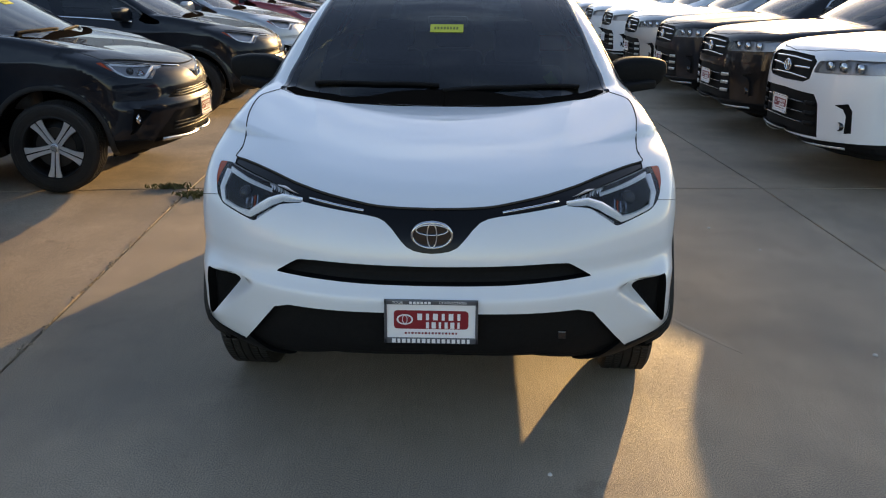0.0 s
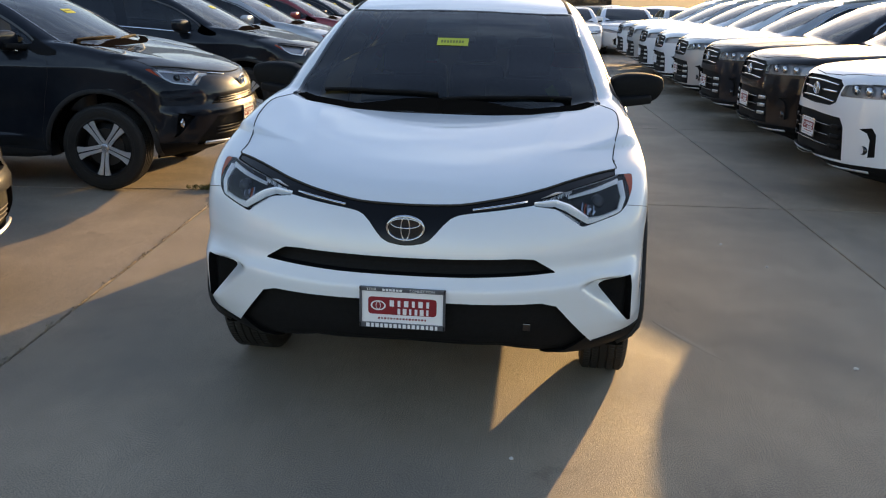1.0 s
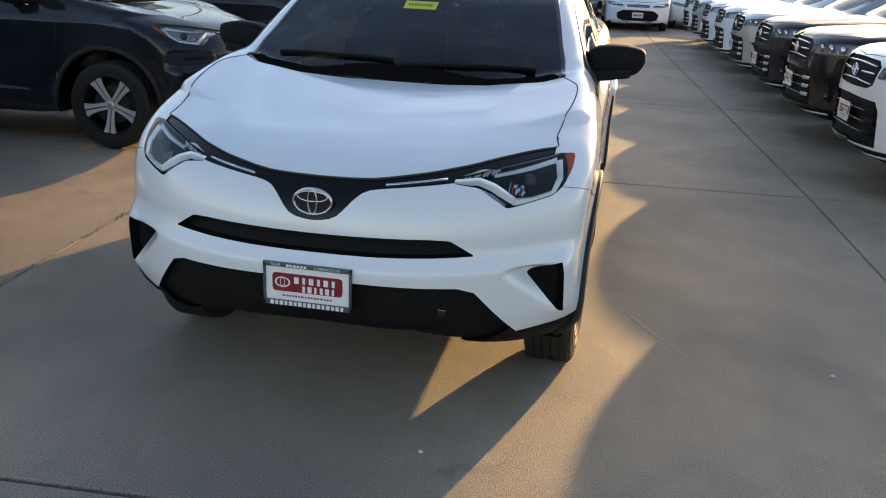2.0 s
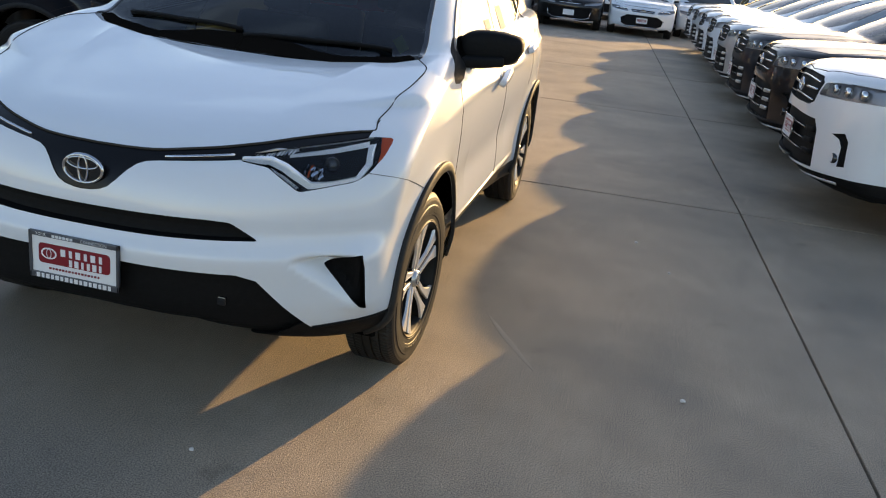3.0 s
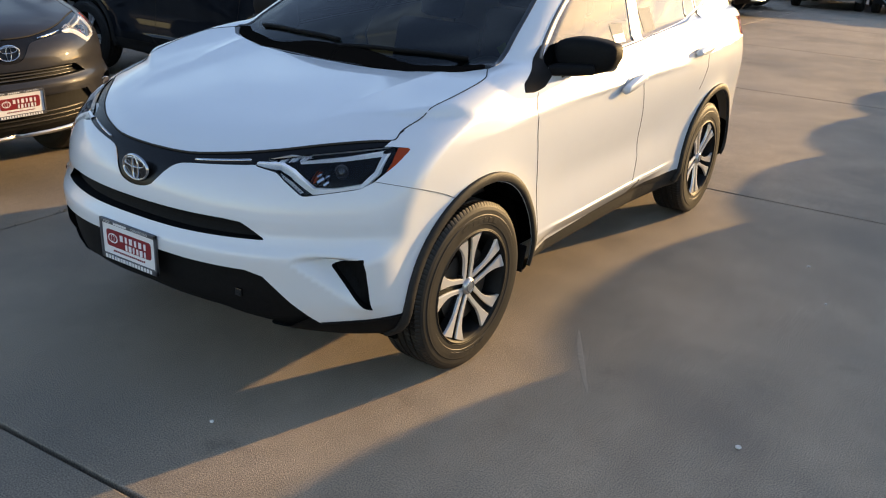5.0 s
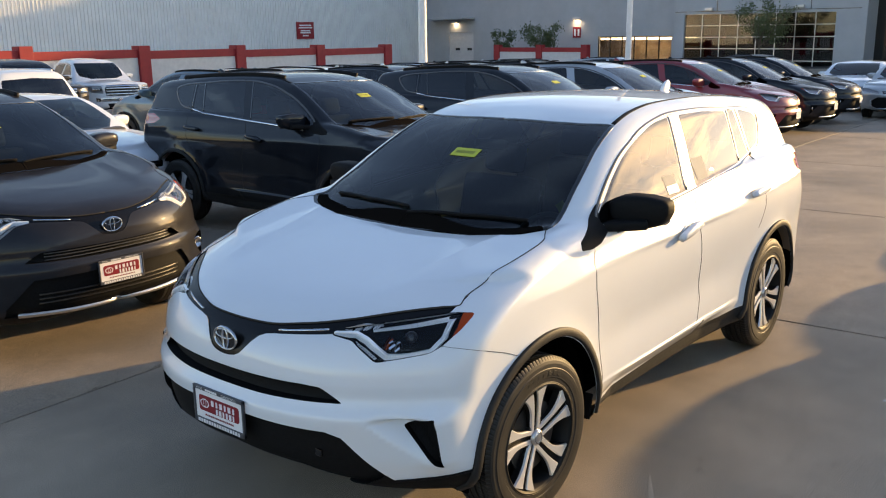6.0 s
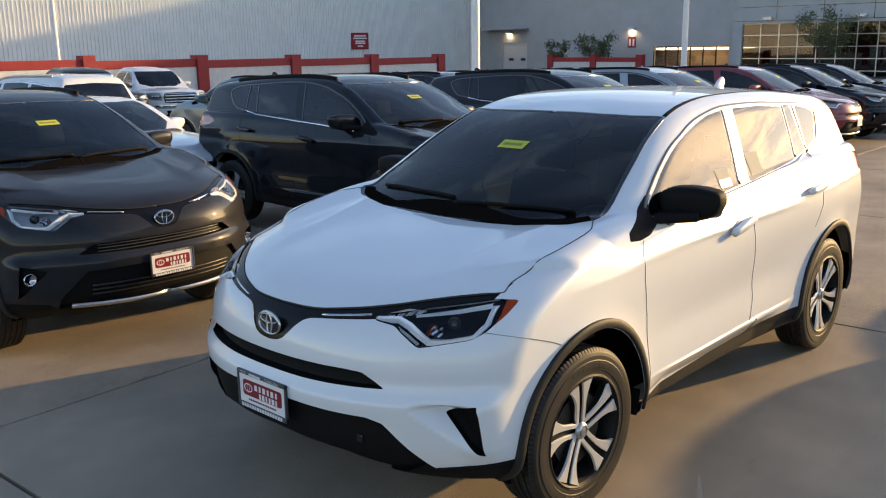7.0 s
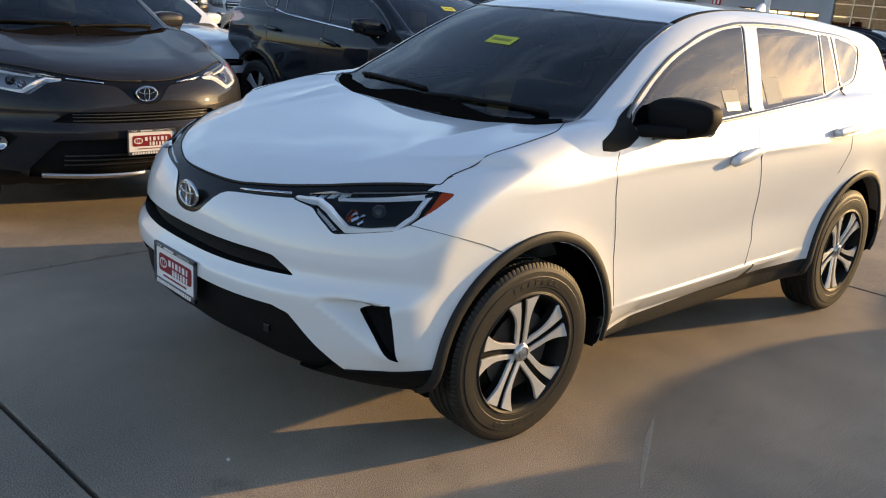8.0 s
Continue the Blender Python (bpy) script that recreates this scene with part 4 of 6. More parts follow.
        strip("light_guide", guide, (0.020, 0.026, 0.030, 0.032, 0.026, 0.015, 0.017, 0.022, 0.026), LENS_WHITE, 0.002)
        strip("upper_guide", dense([(0.585, 0.941), (0.698, 0.956), (0.783, 0.972)], 0.02), (0.010, 0.016, 0.020), LENS_WHITE, 0.003)
        strip("upper_reflector", dense([(0.475, 0.940), (0.54, 0.949), (0.60, 0.956)], 0.01), (0.008, 0.024, 0.010), SATIN, 0.008)
        strip("lower_reflector", dense([(0.545, 0.905), (0.59, 0.880), (0.632, 0.851)], 0.01), (0.008, 0.014, 0.012), SATIN, 0.008)
        strip("top_edge", dense([(0.60, 0.963), (0.70, 0.977), (0.785, 0.989)], 0.02), 0.005, SATIN, 0.001)
        for k in range(12):
            u, w = 0.487 + 0.0095 * k, 0.941 + 0.0014 * k
            strip("crystal_rib", [(u - 0.004, w - 0.010), (u + 0.004, w + 0.010)], 0.004, LENS_WHITE if k % 3 else CHROME, 0.004)
        for k in range(8):
            u, w = 0.555 + 0.0100 * k, 0.900 - 0.0062 * k
            strip("crystal_rib", [(u - 0.005, w - 0.006), (u + 0.005, w + 0.006)], 0.004, CHROME, 0.005)
        for k in range(5):
            strip("reflector_rib", [(0.642 + 0.011 * k, 0.922 - 0.004 * k), (0.640 + 0.011 * k, 0.903 - 0.004 * k), (0.641 + 0.011 * k, 0.888 - 0.003 * k)], 0.005, (CHROME, AMBER, CHROME, STEEL, CHROME)[k], 0.014)
        for u, w, r in ((0.672, 0.893, 0.010), (0.690, 0.884, 0.008), (0.660, 0.908, 0.006), (0.684, 0.906, 0.005)):
            strip("lamp_facet", [(u - r, w - r * 0.4), (u + r * 0.3, w + r * 0.9)], r * 1.1, CHROME, 0.012)
        bm = bmesh.new()
        q, _ = on_skin([(0.70, 0.91)], "front", field)
        bmesh.ops.create_uvsphere(bm, u_segments=16, v_segments=10, radius=0.03, matrix=Matrix.Translation((s * (q[0][0] - 0.01), q[0][1] + 0.052, 0.91)))
        part("projector", bm, GLOSS, lamp, smooth=True)
        bm = lathe([(0.0, 0.045), (-0.02, 0.036), (-0.03, 0.02), (-0.034, 0.002)], 20, "z")
        bmesh.ops.transform(bm, matrix=Matrix.Translation((s * (q[0][0] - 0.055), q[0][1] + 0.03, 0.9)) @ Matrix.Rotation(radians(90), 4, "X"), verts=bm.verts)
        part("reflector_bowl", bm, CHROME, lamp, smooth=True)
    sh.emit("turn_lamp", AMBER, car, both="sides", label="amber turn lamp", offset=-0.001)

    # slats in the upper intake, strips on the band
    for z in (0.703, 0.72, 0.737) if sport else ():
        ribbon("slat", [(-0.44, z), (0.44, z)], "front", field, 0.006, TRIM_GREY, car, lift=-0.016, thick=0.006, mirror=False)
    ribbon("chrome_strip", [(0.235, 0.916), (0.43, 0.937)], "front", field, 0.008, CHROME, car, lift=-0.002, thick=0.006)
    ribbon("chin_edge", [(0.70, 0.385), (0.84, 0.399), (0.9, 0.404)], "front", field, 0.01, PLASTIC, car, lift=0.0, thick=0.006)
    build_emblem(car, 0.052, 0.856, 0.0665, 0.044)
    q, _ = on_skin([(0, 0.57)], "front", field)
    build_plate(car, q[0][1] - 0.008, 0.570)
    # shut lines
    gap = lambda pts, view, w=0.0018: ribbon("shut_line", pts, view, field, w, SEAM, car, lift=0.0008, thick=0.0008)
    gap(spline([(0.0, 0.125), (0.12, 0.131), (0.225, 0.15), (0.36, 0.205), (0.46, 0.268), (0.54, 0.332), (0.70, 0.485), (0.73, 0.514)], 3), "top", 0.005)
    gap(spline([(0.73, 0.514), (0.765, 0.547), (0.772, 0.566), (0.761, 0.617), (0.772, 0.725), (0.794, 0.87), (0.801, 1.0), (0.798, 1.07), (0.787, 1.115), (0.755, 1.17), (0.722, 1.23)], 4), "top", 0.0042)
    gap([(0.40, 0.897), (0.466, 0.881), (0.545, 0.858), (0.649, 0.822), (0.69, 0.806), (0.735, 0.785)], "side", 0.0018)
    gap([(1.38, 1.08), (1.347, 1.02), (1.353, 0.91), (1.40, 0.74), (1.455, 0.45), (1.44, 0.31)], "side")
    gap([(2.475, 1.18), (2.434, 1.06), (2.50, 0.79), (2.54, 0.58), (2.5, 0.45), (2.47, 0.40)], "side")
    gap([(3.44, 1.26), (3.40, 0.96), (3.3, 0.84)], "side")
    # wheel arches, inner wells
    for cy in (HUB_F, HUB_R):
        pts = arc(cy, HUB_Z, 0.461, 178, 6, 40)
        if cy < 1:
            pts = [(0.485, 0.30)] + pts + [(1.41, 0.31)]
        else:
            pts = [(3.115, 0.31)] + pts + [(4.04, 0.3)]
        ribbon("arch_trim", pts, "side", field, 0.038, SKIRT, car, lift=0.002, thick=0.012, label="black plastic wheel arch trim")
        for s in (1, -1):
            bm = bmesh.new()
            rows = [[bm.verts.new((s * x, cy + r * math.cos(radians(a)), HUB_Z + r * math.sin(radians(a)))) for x, r in ((0.85, 0.441), (0.84, 0.45), (0.52, 0.45), (0.5, 0.3))] for a in range(-10, 191, 8)]
            for a, b in zip(rows, rows[1:]):
                for i in range(3):
                    bm.faces.new((a[i], a[i + 1], b[i + 1], b[i]))
            part("wheel_well", bm, DARK, car)
    for s in (1, -1):
        bm = box_mesh((-0.09, -0.006, -0.06), (0.05, 0.006, 0.06), 0.003, pose(s * 0.83, 1.385, 0.335, -12, 0, 0))
        part("mud_flap", bm, PLASTIC, car)
        build_mirror(car, s, PLASTIC if not sport else paint_mat)
    # window surrounds
    ribbon("window_trim", spline([(1.49, 1.195), (1.53, 1.228), (1.61, 1.28), (1.72, 1.343), (1.87, 1.415), (2.02, 1.466), (2.19, 1.517), (2.4, 1.552), (2.6, 1.568), (3.0, 1.563), (3.34, 1.541), (3.58, 1.527), (3.77, 1.503), (3.862, 1.45), (3.68, 1.3), (3.45, 1.258)]), "side", field, 0.018, TRIM_GREY, car, lift=0.0, thick=0.004, label="dark window trim")
    ribbon("belt_trim", [(1.60, 1.118), (2.12, 1.158), (2.47, 1.178), (3.22, 1.226), (3.45, 1.258)], "side", field, 0.016, GLOSS if not sport else CHROME, car, lift=0.0, thick=0.005)
    ribbon("door_pillar", [(2.41, 1.19), (2.548, 1.565)], "side", field, 0.018, GLOSS, car, lift=0.0, thick=0.003)
    ribbon("glass_bar", [(3.232, 1.243), (3.348, 1.528)], "side", field, 0.02, GLOSS, car, lift=0.0, thick=0.003)
    ribbon("glass_bar", [(3.452, 1.272), (3.508, 1.522)], "side", field, 0.02, GLOSS, car, lift=0.0, thick=0.003)
    ribbon("roof_seam", [(0.592, 2.04), (0.575, 2.2), (0.55, 2.5), (0.535, 3.0), (0.52, 3.6)], "top", field, (0.022, 0.018, 0.012, 0.01), PLASTIC, car, lift=0.0, thick=0.002)
    # screen edge, cowl, wipers, handles
    ribbon("cowl", [(-0.01, 1.117), (0.25, 1.119), (0.4, 1.13), (0.55, 1.162), (0.63, 1.195), (0.69, 1.25)], "top", field, (0.105, 0.105, 0.105, 0.105, 0.085, 0.05), COWL, car, lift=0.0, thick=0.006, label="black cowl below the windscreen")
    ribbon("screen_edge", [(0.726, 1.24), (0.71, 1.39), (0.685, 1.5), (0.66, 1.64), (0.63, 1.79), (0.597, 2.03), (0.45, 1.98), (0.28, 1.952), (0.0, 1.94)], "top", field, 0.02, GLOSS, car, lift=0.0, thick=0.003)
    for x0, y0, x1, y1 in ((-0.58, 1.27, -0.02, 1.18), (0.0, 1.15, 0.6, 1.27)):
        ribbon("wiper", [(x0, y0), ((x0 + x1) / 2, (y0 + y1) / 2 - 0.015), (x1, y1)], "top", field, 0.013, PLASTIC, car, lift=0.008, thick=0.008, mirror=False, label="black wiper blade")
    for y0, z0, y1, z1 in ((2.16, 0.998, 2.39, 1.018), (3.18, 1.05, 3.41, 1.064)):
        ribbon("door_handle", [(y0, z0), (y1, z1)], "side", field, (0.03, 0.044, 0.046, 0.036), paint_mat, car, lift=0.018, thick=0.024)
        ribbon("handle_pocket", [(y0 + 0.05, z0 + 0.004), (y1 - 0.06, z1 - 0.004)], "side", field, (0.03, 0.055, 0.03), paint_mat, car, lift=-0.003, thick=0.004)
    bm = bmesh.new()
    blob(bm, (0, 3.88, 1.625), (0.06, 0.17, 0.09), 2.0, 10, lambda p: Vector((p.x * (0.6 - 4 * p.z), p.y * (0.75 - 5 * p.z) + p.z * 0.6, p.z)))
    part("antenna_fin", bm, paint_mat, car, smooth=True)
    bm = bmesh.new()
    box(bm, (-0.5, -0.2, -0.012), (0.5, 0.17, 0.016), pose(0, 4.2, 1.522, -8, 0, 0), 0.012)
    part("roof_spoiler", bm, paint_mat, car, smooth=True)
    q, n = on_skin([(0.0, 1.6)], "top", field)
    lay = Matrix.Translation(q[0] + n[0] * 0.002) @ Vector((0, 0, 1)).rotation_difference(Vector(n[0])).to_matrix().to_4x4()
    bm = box_mesh((-0.079, -0.036, -0.001), (0.079, 0.036, 0.0008), 0, lay)
    note = part("windscreen_sticker", bm, STICKER, car, "yellow paper sticker with plain bars")
    for k in range(8):
        part("sticker_bar", box_mesh((-0.06 + 0.015 * k, -0.012, 0.0), (-0.05 + 0.015 * k, 0.012, 0.0014), 0, lay), INK, note)
    if not sport:
        q, n = on_skin([(2.27, 1.235), (2.66, 1.27)], "side", field)
        for k, (w, h) in enumerate(((0.13, 0.1), (0.15, 0.13))):
            lay = Matrix.Translation(q[k] + n[k] * 0.0015) @ Vector((1, 0, 0)).rotation_difference(Vector(n[k])).to_matrix().to_4x4()
            paper = part("window_paper", box_mesh((-0.001, -w / 2, -h / 2), (0.0005, w / 2, h / 2), 0, lay), PAPER, car, "white paper on the door glass")
            if k == 0:
                part("red_strip", box_mesh((0.0005, -w / 2 + 0.005, -h / 2 + 0.005), (0.003, w / 2 - 0.005, -0.005), 0, lay), PLATE_RED, paper)
        q, n = on_skin([(-0.02, 1.86)], "top", field)
        bm = bmesh.new()
        box(bm, (-0.1, 1.80, 1.40), (0.1, 1.84, 1.46), None, 0.015)
        part("rear_view_mirror", bm, GLOSS, car, smooth=True)
        for place, w, h, lean in (((-0.60, 3.0, 1.19), 0.05, 0.15, 28), ((0.515, 1.70, 1.165), 0.05, 0.07, -35)):
            part("hang_tag", box_mesh((-w / 2, -0.001, -h / 2), (w / 2, 0.001, h / 2), 0, pose(*place, 0, lean, 0)), STICKER, car, "yellow paper tag inside the cabin")
    if not sport:
        q, _ = on_skin([(0.45, 0.485)], "front", field)
        part("tow_cover", box_mesh((0.435, q[0][1] + 0.022, 0.47), (0.465, q[0][1] + 0.034, 0.5), 0.004), GLOSS, car)
    if sport:
        ribbon("roof_rail", [(0.53, 2.2), (0.545, 2.5), (0.54, 3.2), (0.50, 3.9)], "top", field, 0.035, PLASTIC, car, lift=0.004, thick=0.024, label="black roof rail")
        ribbon("silver_sill", [(-0.6, 0.375), (-0.3, 0.365), (0.3, 0.365), (0.6, 0.375)], "front", field, 0.028, SATIN, car, lift=0.004, thick=0.01, mirror=False, label="silver bumper sill")
        for z in (0.43, 0.46, 0.49):
            ribbon("slat", [(-0.5, z), (0.5, z)], "front", field, 0.008, STEEL, car, lift=-0.022, thick=0.006, mirror=False)
        for s in (1, -1):
            q, n = on_skin([(0.79, 0.56)], "front", field)
            bm = lathe([(0, 0.036), (0.02, 0.042), (0.026, 0.036), (0.012, 0.03), (0.008, 0.001)], 20, "z")
            bmesh.ops.transform(bm, matrix=Matrix.Translation((s * q[0][0], q[0][1] + 0.032, 0.56)) @ Matrix.Rotation(radians(90), 4, "X"), verts=bm.verts)
            part("fog_lamp", bm, CHROME, car, "round chrome fog lamp", smooth=True)
    build_cabin(car)
    hang_wheels(car, wheel, 0.8, (HUB_F, HUB_R), steer=0.0 if sport else 2.5)
    return car


def recolour(car, old, fresh):
    for o in (car, *car.children_recursive):
        for slot in o.material_slots:
            if slot.material == old:
                slot.material = fresh
    return car



def build_road_car(name, paint_mat, field, spec, wheel):
    """A plainer car for the rows farther off: spec gives its outlines. Nose at the origin, looking to -y."""
    sh = Shell(field, spec["length"] + 0.15, spec["height"] + 0.1, (16, 90, 34), wide=spec["wide"] + 0.05)
    car = new(name)
    side = lambda c, n: c.x > 0.4
    ahead = lambda c, n: c.y < 0.75
    for cy in spec["hubs"]:
        sh.cut("side", disc(cy, spec["hub_z"], spec["arch"], 28), "hole", where=lambda c, n: c.x > 0.55)
    sh.cut("top", spec["screen"], "windscreen", where=lambda c, n: c.z > spec["belt"] - 0.1)
    for k, outline in enumerate(spec["glass"]):
        sh.cut("side", rounded(outline, 0.03, 2), ("front_glass", "rear_glass", "quarter_glass")[k], where=side)
    sh.cut("front", rounded(spec["head"], 0.02, 2), "headlight", where=ahead)
    if "head_side" in spec:
        sh.cut("side", rounded(spec["head_side"], 0.02, 2), "headlight", only=[""], where=side)
    for part_name, outline, _, _ in spec["front"]:
        sh.cut("front", outline, part_name, only=[""], where=ahead)
    sh.cut("front", spec["tail"], "tail_lamp", only=[""], where=lambda c, n: c.y > spec["length"] - 0.5)
    sh.cut("top", spec["hood"], "hood", only=[""], where=lambda c, n: n.z > 0.25)
    if "hatch" in spec:
        sh.cut("front", rounded(spec["hatch"], 0.04, 2), "hatch_glass", only=[""], where=lambda c, n: c.y > spec["length"] - 0.7)
    sh.emit("body_shell", paint_mat, car, "")
    sh.emit("hood", paint_mat, car)
    sh.emit("windscreen", GLASS, car)
    for g in ("front_glass", "rear_glass", "quarter_glass")[:len(spec["glass"])]:
        sh.emit(g, DOOR_GLASS if g == "front_glass" else TINTED, car, both="sides")
    if "hatch" in spec:
        sh.emit("hatch_glass", TINTED, car)
        ribbon("roof_rail", spec["rail"], "top", field, 0.035, SATIN, car, lift=0.004, thick=0.03, label="silver roof rail")
    sh.emit("tail_lamp", RED_LENS, car, both="sides", label="red tail lamp")
    for part_name, outline, mat, depth in spec["front"]:
        sh.emit(part_name, mat, car, both="joined" if outline[0][0] < 0 else "sides", recess=(0, depth, 0))
    lamps = sh.emit("headlight", REFLECTOR, car, both="sides", recess=(-0.01, 0.04, 0))
    hx = [p[0] for p in spec["head"]]
    hz = [p[1] for p in spec["head"]]
    for lamp, s in zip(lamps, (1, -1)):
        lens = sh.emit("lens", CLEAR, lamp, "headlight", both="sides", offset=-0.001)
        bpy.data.objects.remove(lens[1] if s > 0 else lens[0])
        for t in (0.22, 0.42, 0.62):
            x, z = min(hx) + (max(hx) - min(hx)) * t, sum(hz) / len(hz)
            q, _ = on_skin([(x, z)], "front", field)
            bm = bmesh.new()
            blob(bm, (s * (x - 0.01), q[0][1] + 0.032, z), (0.11, 0.05, 0.075), 4.0, 6)
            part("reflector", bm, CHROME, lamp, smooth=True)
    for pts, width, mat in spec["bars"]:
        ribbon("grille_bar", pts, "front", field, width, mat, car, lift=-0.006, thick=0.008, mirror=pts[0][0] > 0)
    if "fog" in spec:
        q, _ = on_skin([spec["fog"]], "front", field)
        for s in (1, -1):
            bm = lathe([(-0.03, 0.032), (0.016, 0.036), (0.020, 0.029), (0.006, 0.025), (0.004, 0.001)], 20, "z")
            bmesh.ops.transform(bm, matrix=Matrix.Translation((s * q[0][0], q[0][1] + 0.012, spec["fog"][1])) @ Matrix.Rotation(radians(90), 4, "X"), verts=bm.verts)
            part("fog_lamp", bm, GLOSS, car, "round black fog lamp", smooth=True)
    q, _ = on_skin([(0, spec["plate"])], "front", field)
    build_plate(car, q[0][1] - 0.02, spec["plate"], False)
    if spec["badge"]:
        q, _ = on_skin([(0, spec["badge"])], "front", field)
        build_emblem(car, q[0][1] - 0.005, spec["badge"], 0.065, 0.045)
    for pts, view in spec["lines"]:
        ribbon("shut_line", pts, view, field, 0.006, DARK, car, lift=0.0002, thick=0.0008)
    ribbon("window_trim", spec["trim"], "side", field, 0.022, spec["trim_mat"], car, lift=0.0, thick=0.004)
    for s in (1, -1):
        build_mirror(car, s, paint_mat, spec["wide"] + 0.13, spec["mirror"][0], spec["mirror"][1])
        for cy in spec["hubs"]:
            bm = bmesh.new()
            rows = [[bm.verts.new((s * x, cy + r * math.cos(radians(a)), spec["hub_z"] + r * math.sin(radians(a)))) for x, r in ((spec["wide"] - 0.02, spec["arch"] + 0.002), (0.5, spec["arch"] + 0.01), (0.5, 0.2))] for a in range(-10, 191, 10)]
            for a, b in zip(rows, rows[1:]):
                for i in range(2):
                    bm.faces.new((a[i], a[i + 1], b[i + 1], b[i]))
            part("wheel_well", bm, DARK, car)
    build_cabin(car, spec["dash"], (1.0, spec["length"] - 0.4), spec["belt"] - 0.62, (spec["dash"] + 0.85, spec["dash"] + 1.75))
    hang_wheels(car, wheel, spec["wide"] - 0.12, spec["hubs"], spec["hub_z"])
    return car


def crossover_spec():
    field = make_field(
        corner=0.0,
        crown=curve((0.0, -0.05), (2.0, -0.05)),
        nose=curve((0.22, 0.25), (0.30, 0.08), (0.40, 0.0), (0.7, 0.0), (0.85, 0.008), (0.95, 0.022), (1.04, 0.06), (1.1, 0.14), (1.16, 0.34)),
        hood=curve((0.0, 0.99), (0.1, 1.075), (0.3, 1.125), (0.7, 1.165), (1.35, 1.205), (2.0, 1.22), (4.9, 1.27)),
        roof=curve((0.9, 0.98), (1.2, 1.14), (1.6, 1.36), (1.95, 1.53), (2.2, 1.63), (2.5, 1.70), (3.0, 1.745), (3.8, 1.742), (4.4, 1.70), (4.65, 1.62), (4.75, 1.5), (4.87, 1.2)),
        tail=curve((0.2, 4.7), (0.4, 4.8), (0.7, 4.84), (1.0, 4.82), (1.25, 4.76), (1.7, 4.5)),
        cabin=curve((0.8, -0.06), (1.5, -0.01), (2.4, 0.0), (3.3, -0.01), (4.1, -0.05), (4.8, -0.14)),
        bow=(0.03, 0.2, 3.2), hubs=(0.97, 3.76), wide=0.04, shrink=0.95, base=0.29, scoop=0.0)
    bars_ = [([(-0.36, z - 0.01), (-0.1, z), (0.1, z), (0.36, z - 0.01)], 0.013, CHROME) for z in (0.86, 0.995)] + [([(0.12, 0.925), (0.37, 0.93)], 0.016, CHROME)] + [([(0.39, z), (0.52, z + 0.004)], 0.034, SATIN) for z in (0.495, 0.575, 0.655)]
    bars_ += [([(-0.38, z), (0.38, z)], 0.010, GLOSS) for z in (0.495, 0.575, 0.655)] + [([(-0.78, 0.345), (-0.4, 0.33), (0.4, 0.33), (0.78, 0.345)], 0.022, ALLOY)]
    return field, dict(
        length=4.87, height=1.78, wide=0.96, hubs=(0.97, 3.76), hub_z=0.37, arch=0.43, belt=1.18, dash=1.55, plate=0.605, badge=0.925, mirror=(1.86, 1.2),
        screen=[(-0.05, 1.2), (0.3, 1.22), (0.55, 1.36), (0.68, 1.55), (0.745, 1.72), (0.67, 2.0), (0.63, 2.22), (0.3, 2.12), (-0.05, 2.1)],
        glass=([(1.78, 1.2), (1.9, 1.33), (2.1, 1.46), (2.35, 1.57), (2.62, 1.6), (2.66, 1.22)], [(2.74, 1.22), (2.72, 1.6), (3.3, 1.61), (3.6, 1.59), (3.66, 1.26)], [(3.74, 1.27), (3.7, 1.585), (4.2, 1.54), (4.38, 1.45), (4.4, 1.34)]),
        head=[(0.44, 0.90), (0.74, 0.91), (1.0, 0.925), (1.0, 1.02), (0.62, 1.012), (0.46, 0.99)], head_side=[(0.2, 0.925), (0.55, 0.94), (0.9, 1.0), (0.84, 1.03), (0.2, 1.02)],
        front=[("upper_grille", [(-0.05, 1.035), (0.36, 1.025), (0.44, 0.985), (0.41, 0.845), (0.33, 0.815), (-0.05, 0.805)], PLASTIC, 0.03),
               ("lower_grille", [(-0.05, 0.745), (0.5, 0.735), (0.55, 0.665), (0.58, 0.405), (-0.05, 0.385)], PLASTIC, 0.03),
               ("chin", [(-0.05, 0.375), (0.6, 0.385), (1.0, 0.405), (1.0, 0.1), (-0.05, 0.1)], PLASTIC, 0.004),
               ("fog_pocket", [(0.70, 0.675), (0.79, 0.695), (0.82, 0.645), (0.83, 0.475), (0.785, 0.465), (0.785, 0.60), (0.76, 0.65)], PLASTIC, 0.02)], fog=(0.748, 0.515),
        hatch=[(-0.05, 1.2), (0.62, 1.2), (0.53, 1.56), (-0.05, 1.59)], rail=[(0.56, 2.3), (0.58, 2.6), (0.57, 3.6), (0.53, 4.2)],
        tail=[(0.52, 1.03), (1.0, 1.03), (1.0, 1.2), (0.58, 1.2)], hood=[(-0.05, 0.1), (0.3, 0.13), (0.6, 0.25), (0.84, 0.46), (0.78, 1.6), (-0.05, 1.6)],
        bars=bars_, trim=[(1.8, 1.225), (1.9, 1.35), (2.1, 1.48), (2.35, 1.59), (2.7, 1.62), (3.3, 1.63), (3.7, 1.605), (4.22, 1.56), (4.41, 1.45), (4.42, 1.33), (3.7, 1.24), (2.7, 1.2), (1.8, 1.18)], trim_mat=CHROME,
        lines=[([(0.0, 0.1), (0.3, 0.13), (0.6, 0.25), (0.84, 0.46), (0.78, 0.9), (0.74, 1.5)], "top"), ([(1.5, 1.1), (1.45, 0.8), (1.5, 0.4)], "side"), ([(2.7, 1.18), (2.72, 0.7), (2.68, 0.4)], "side")])


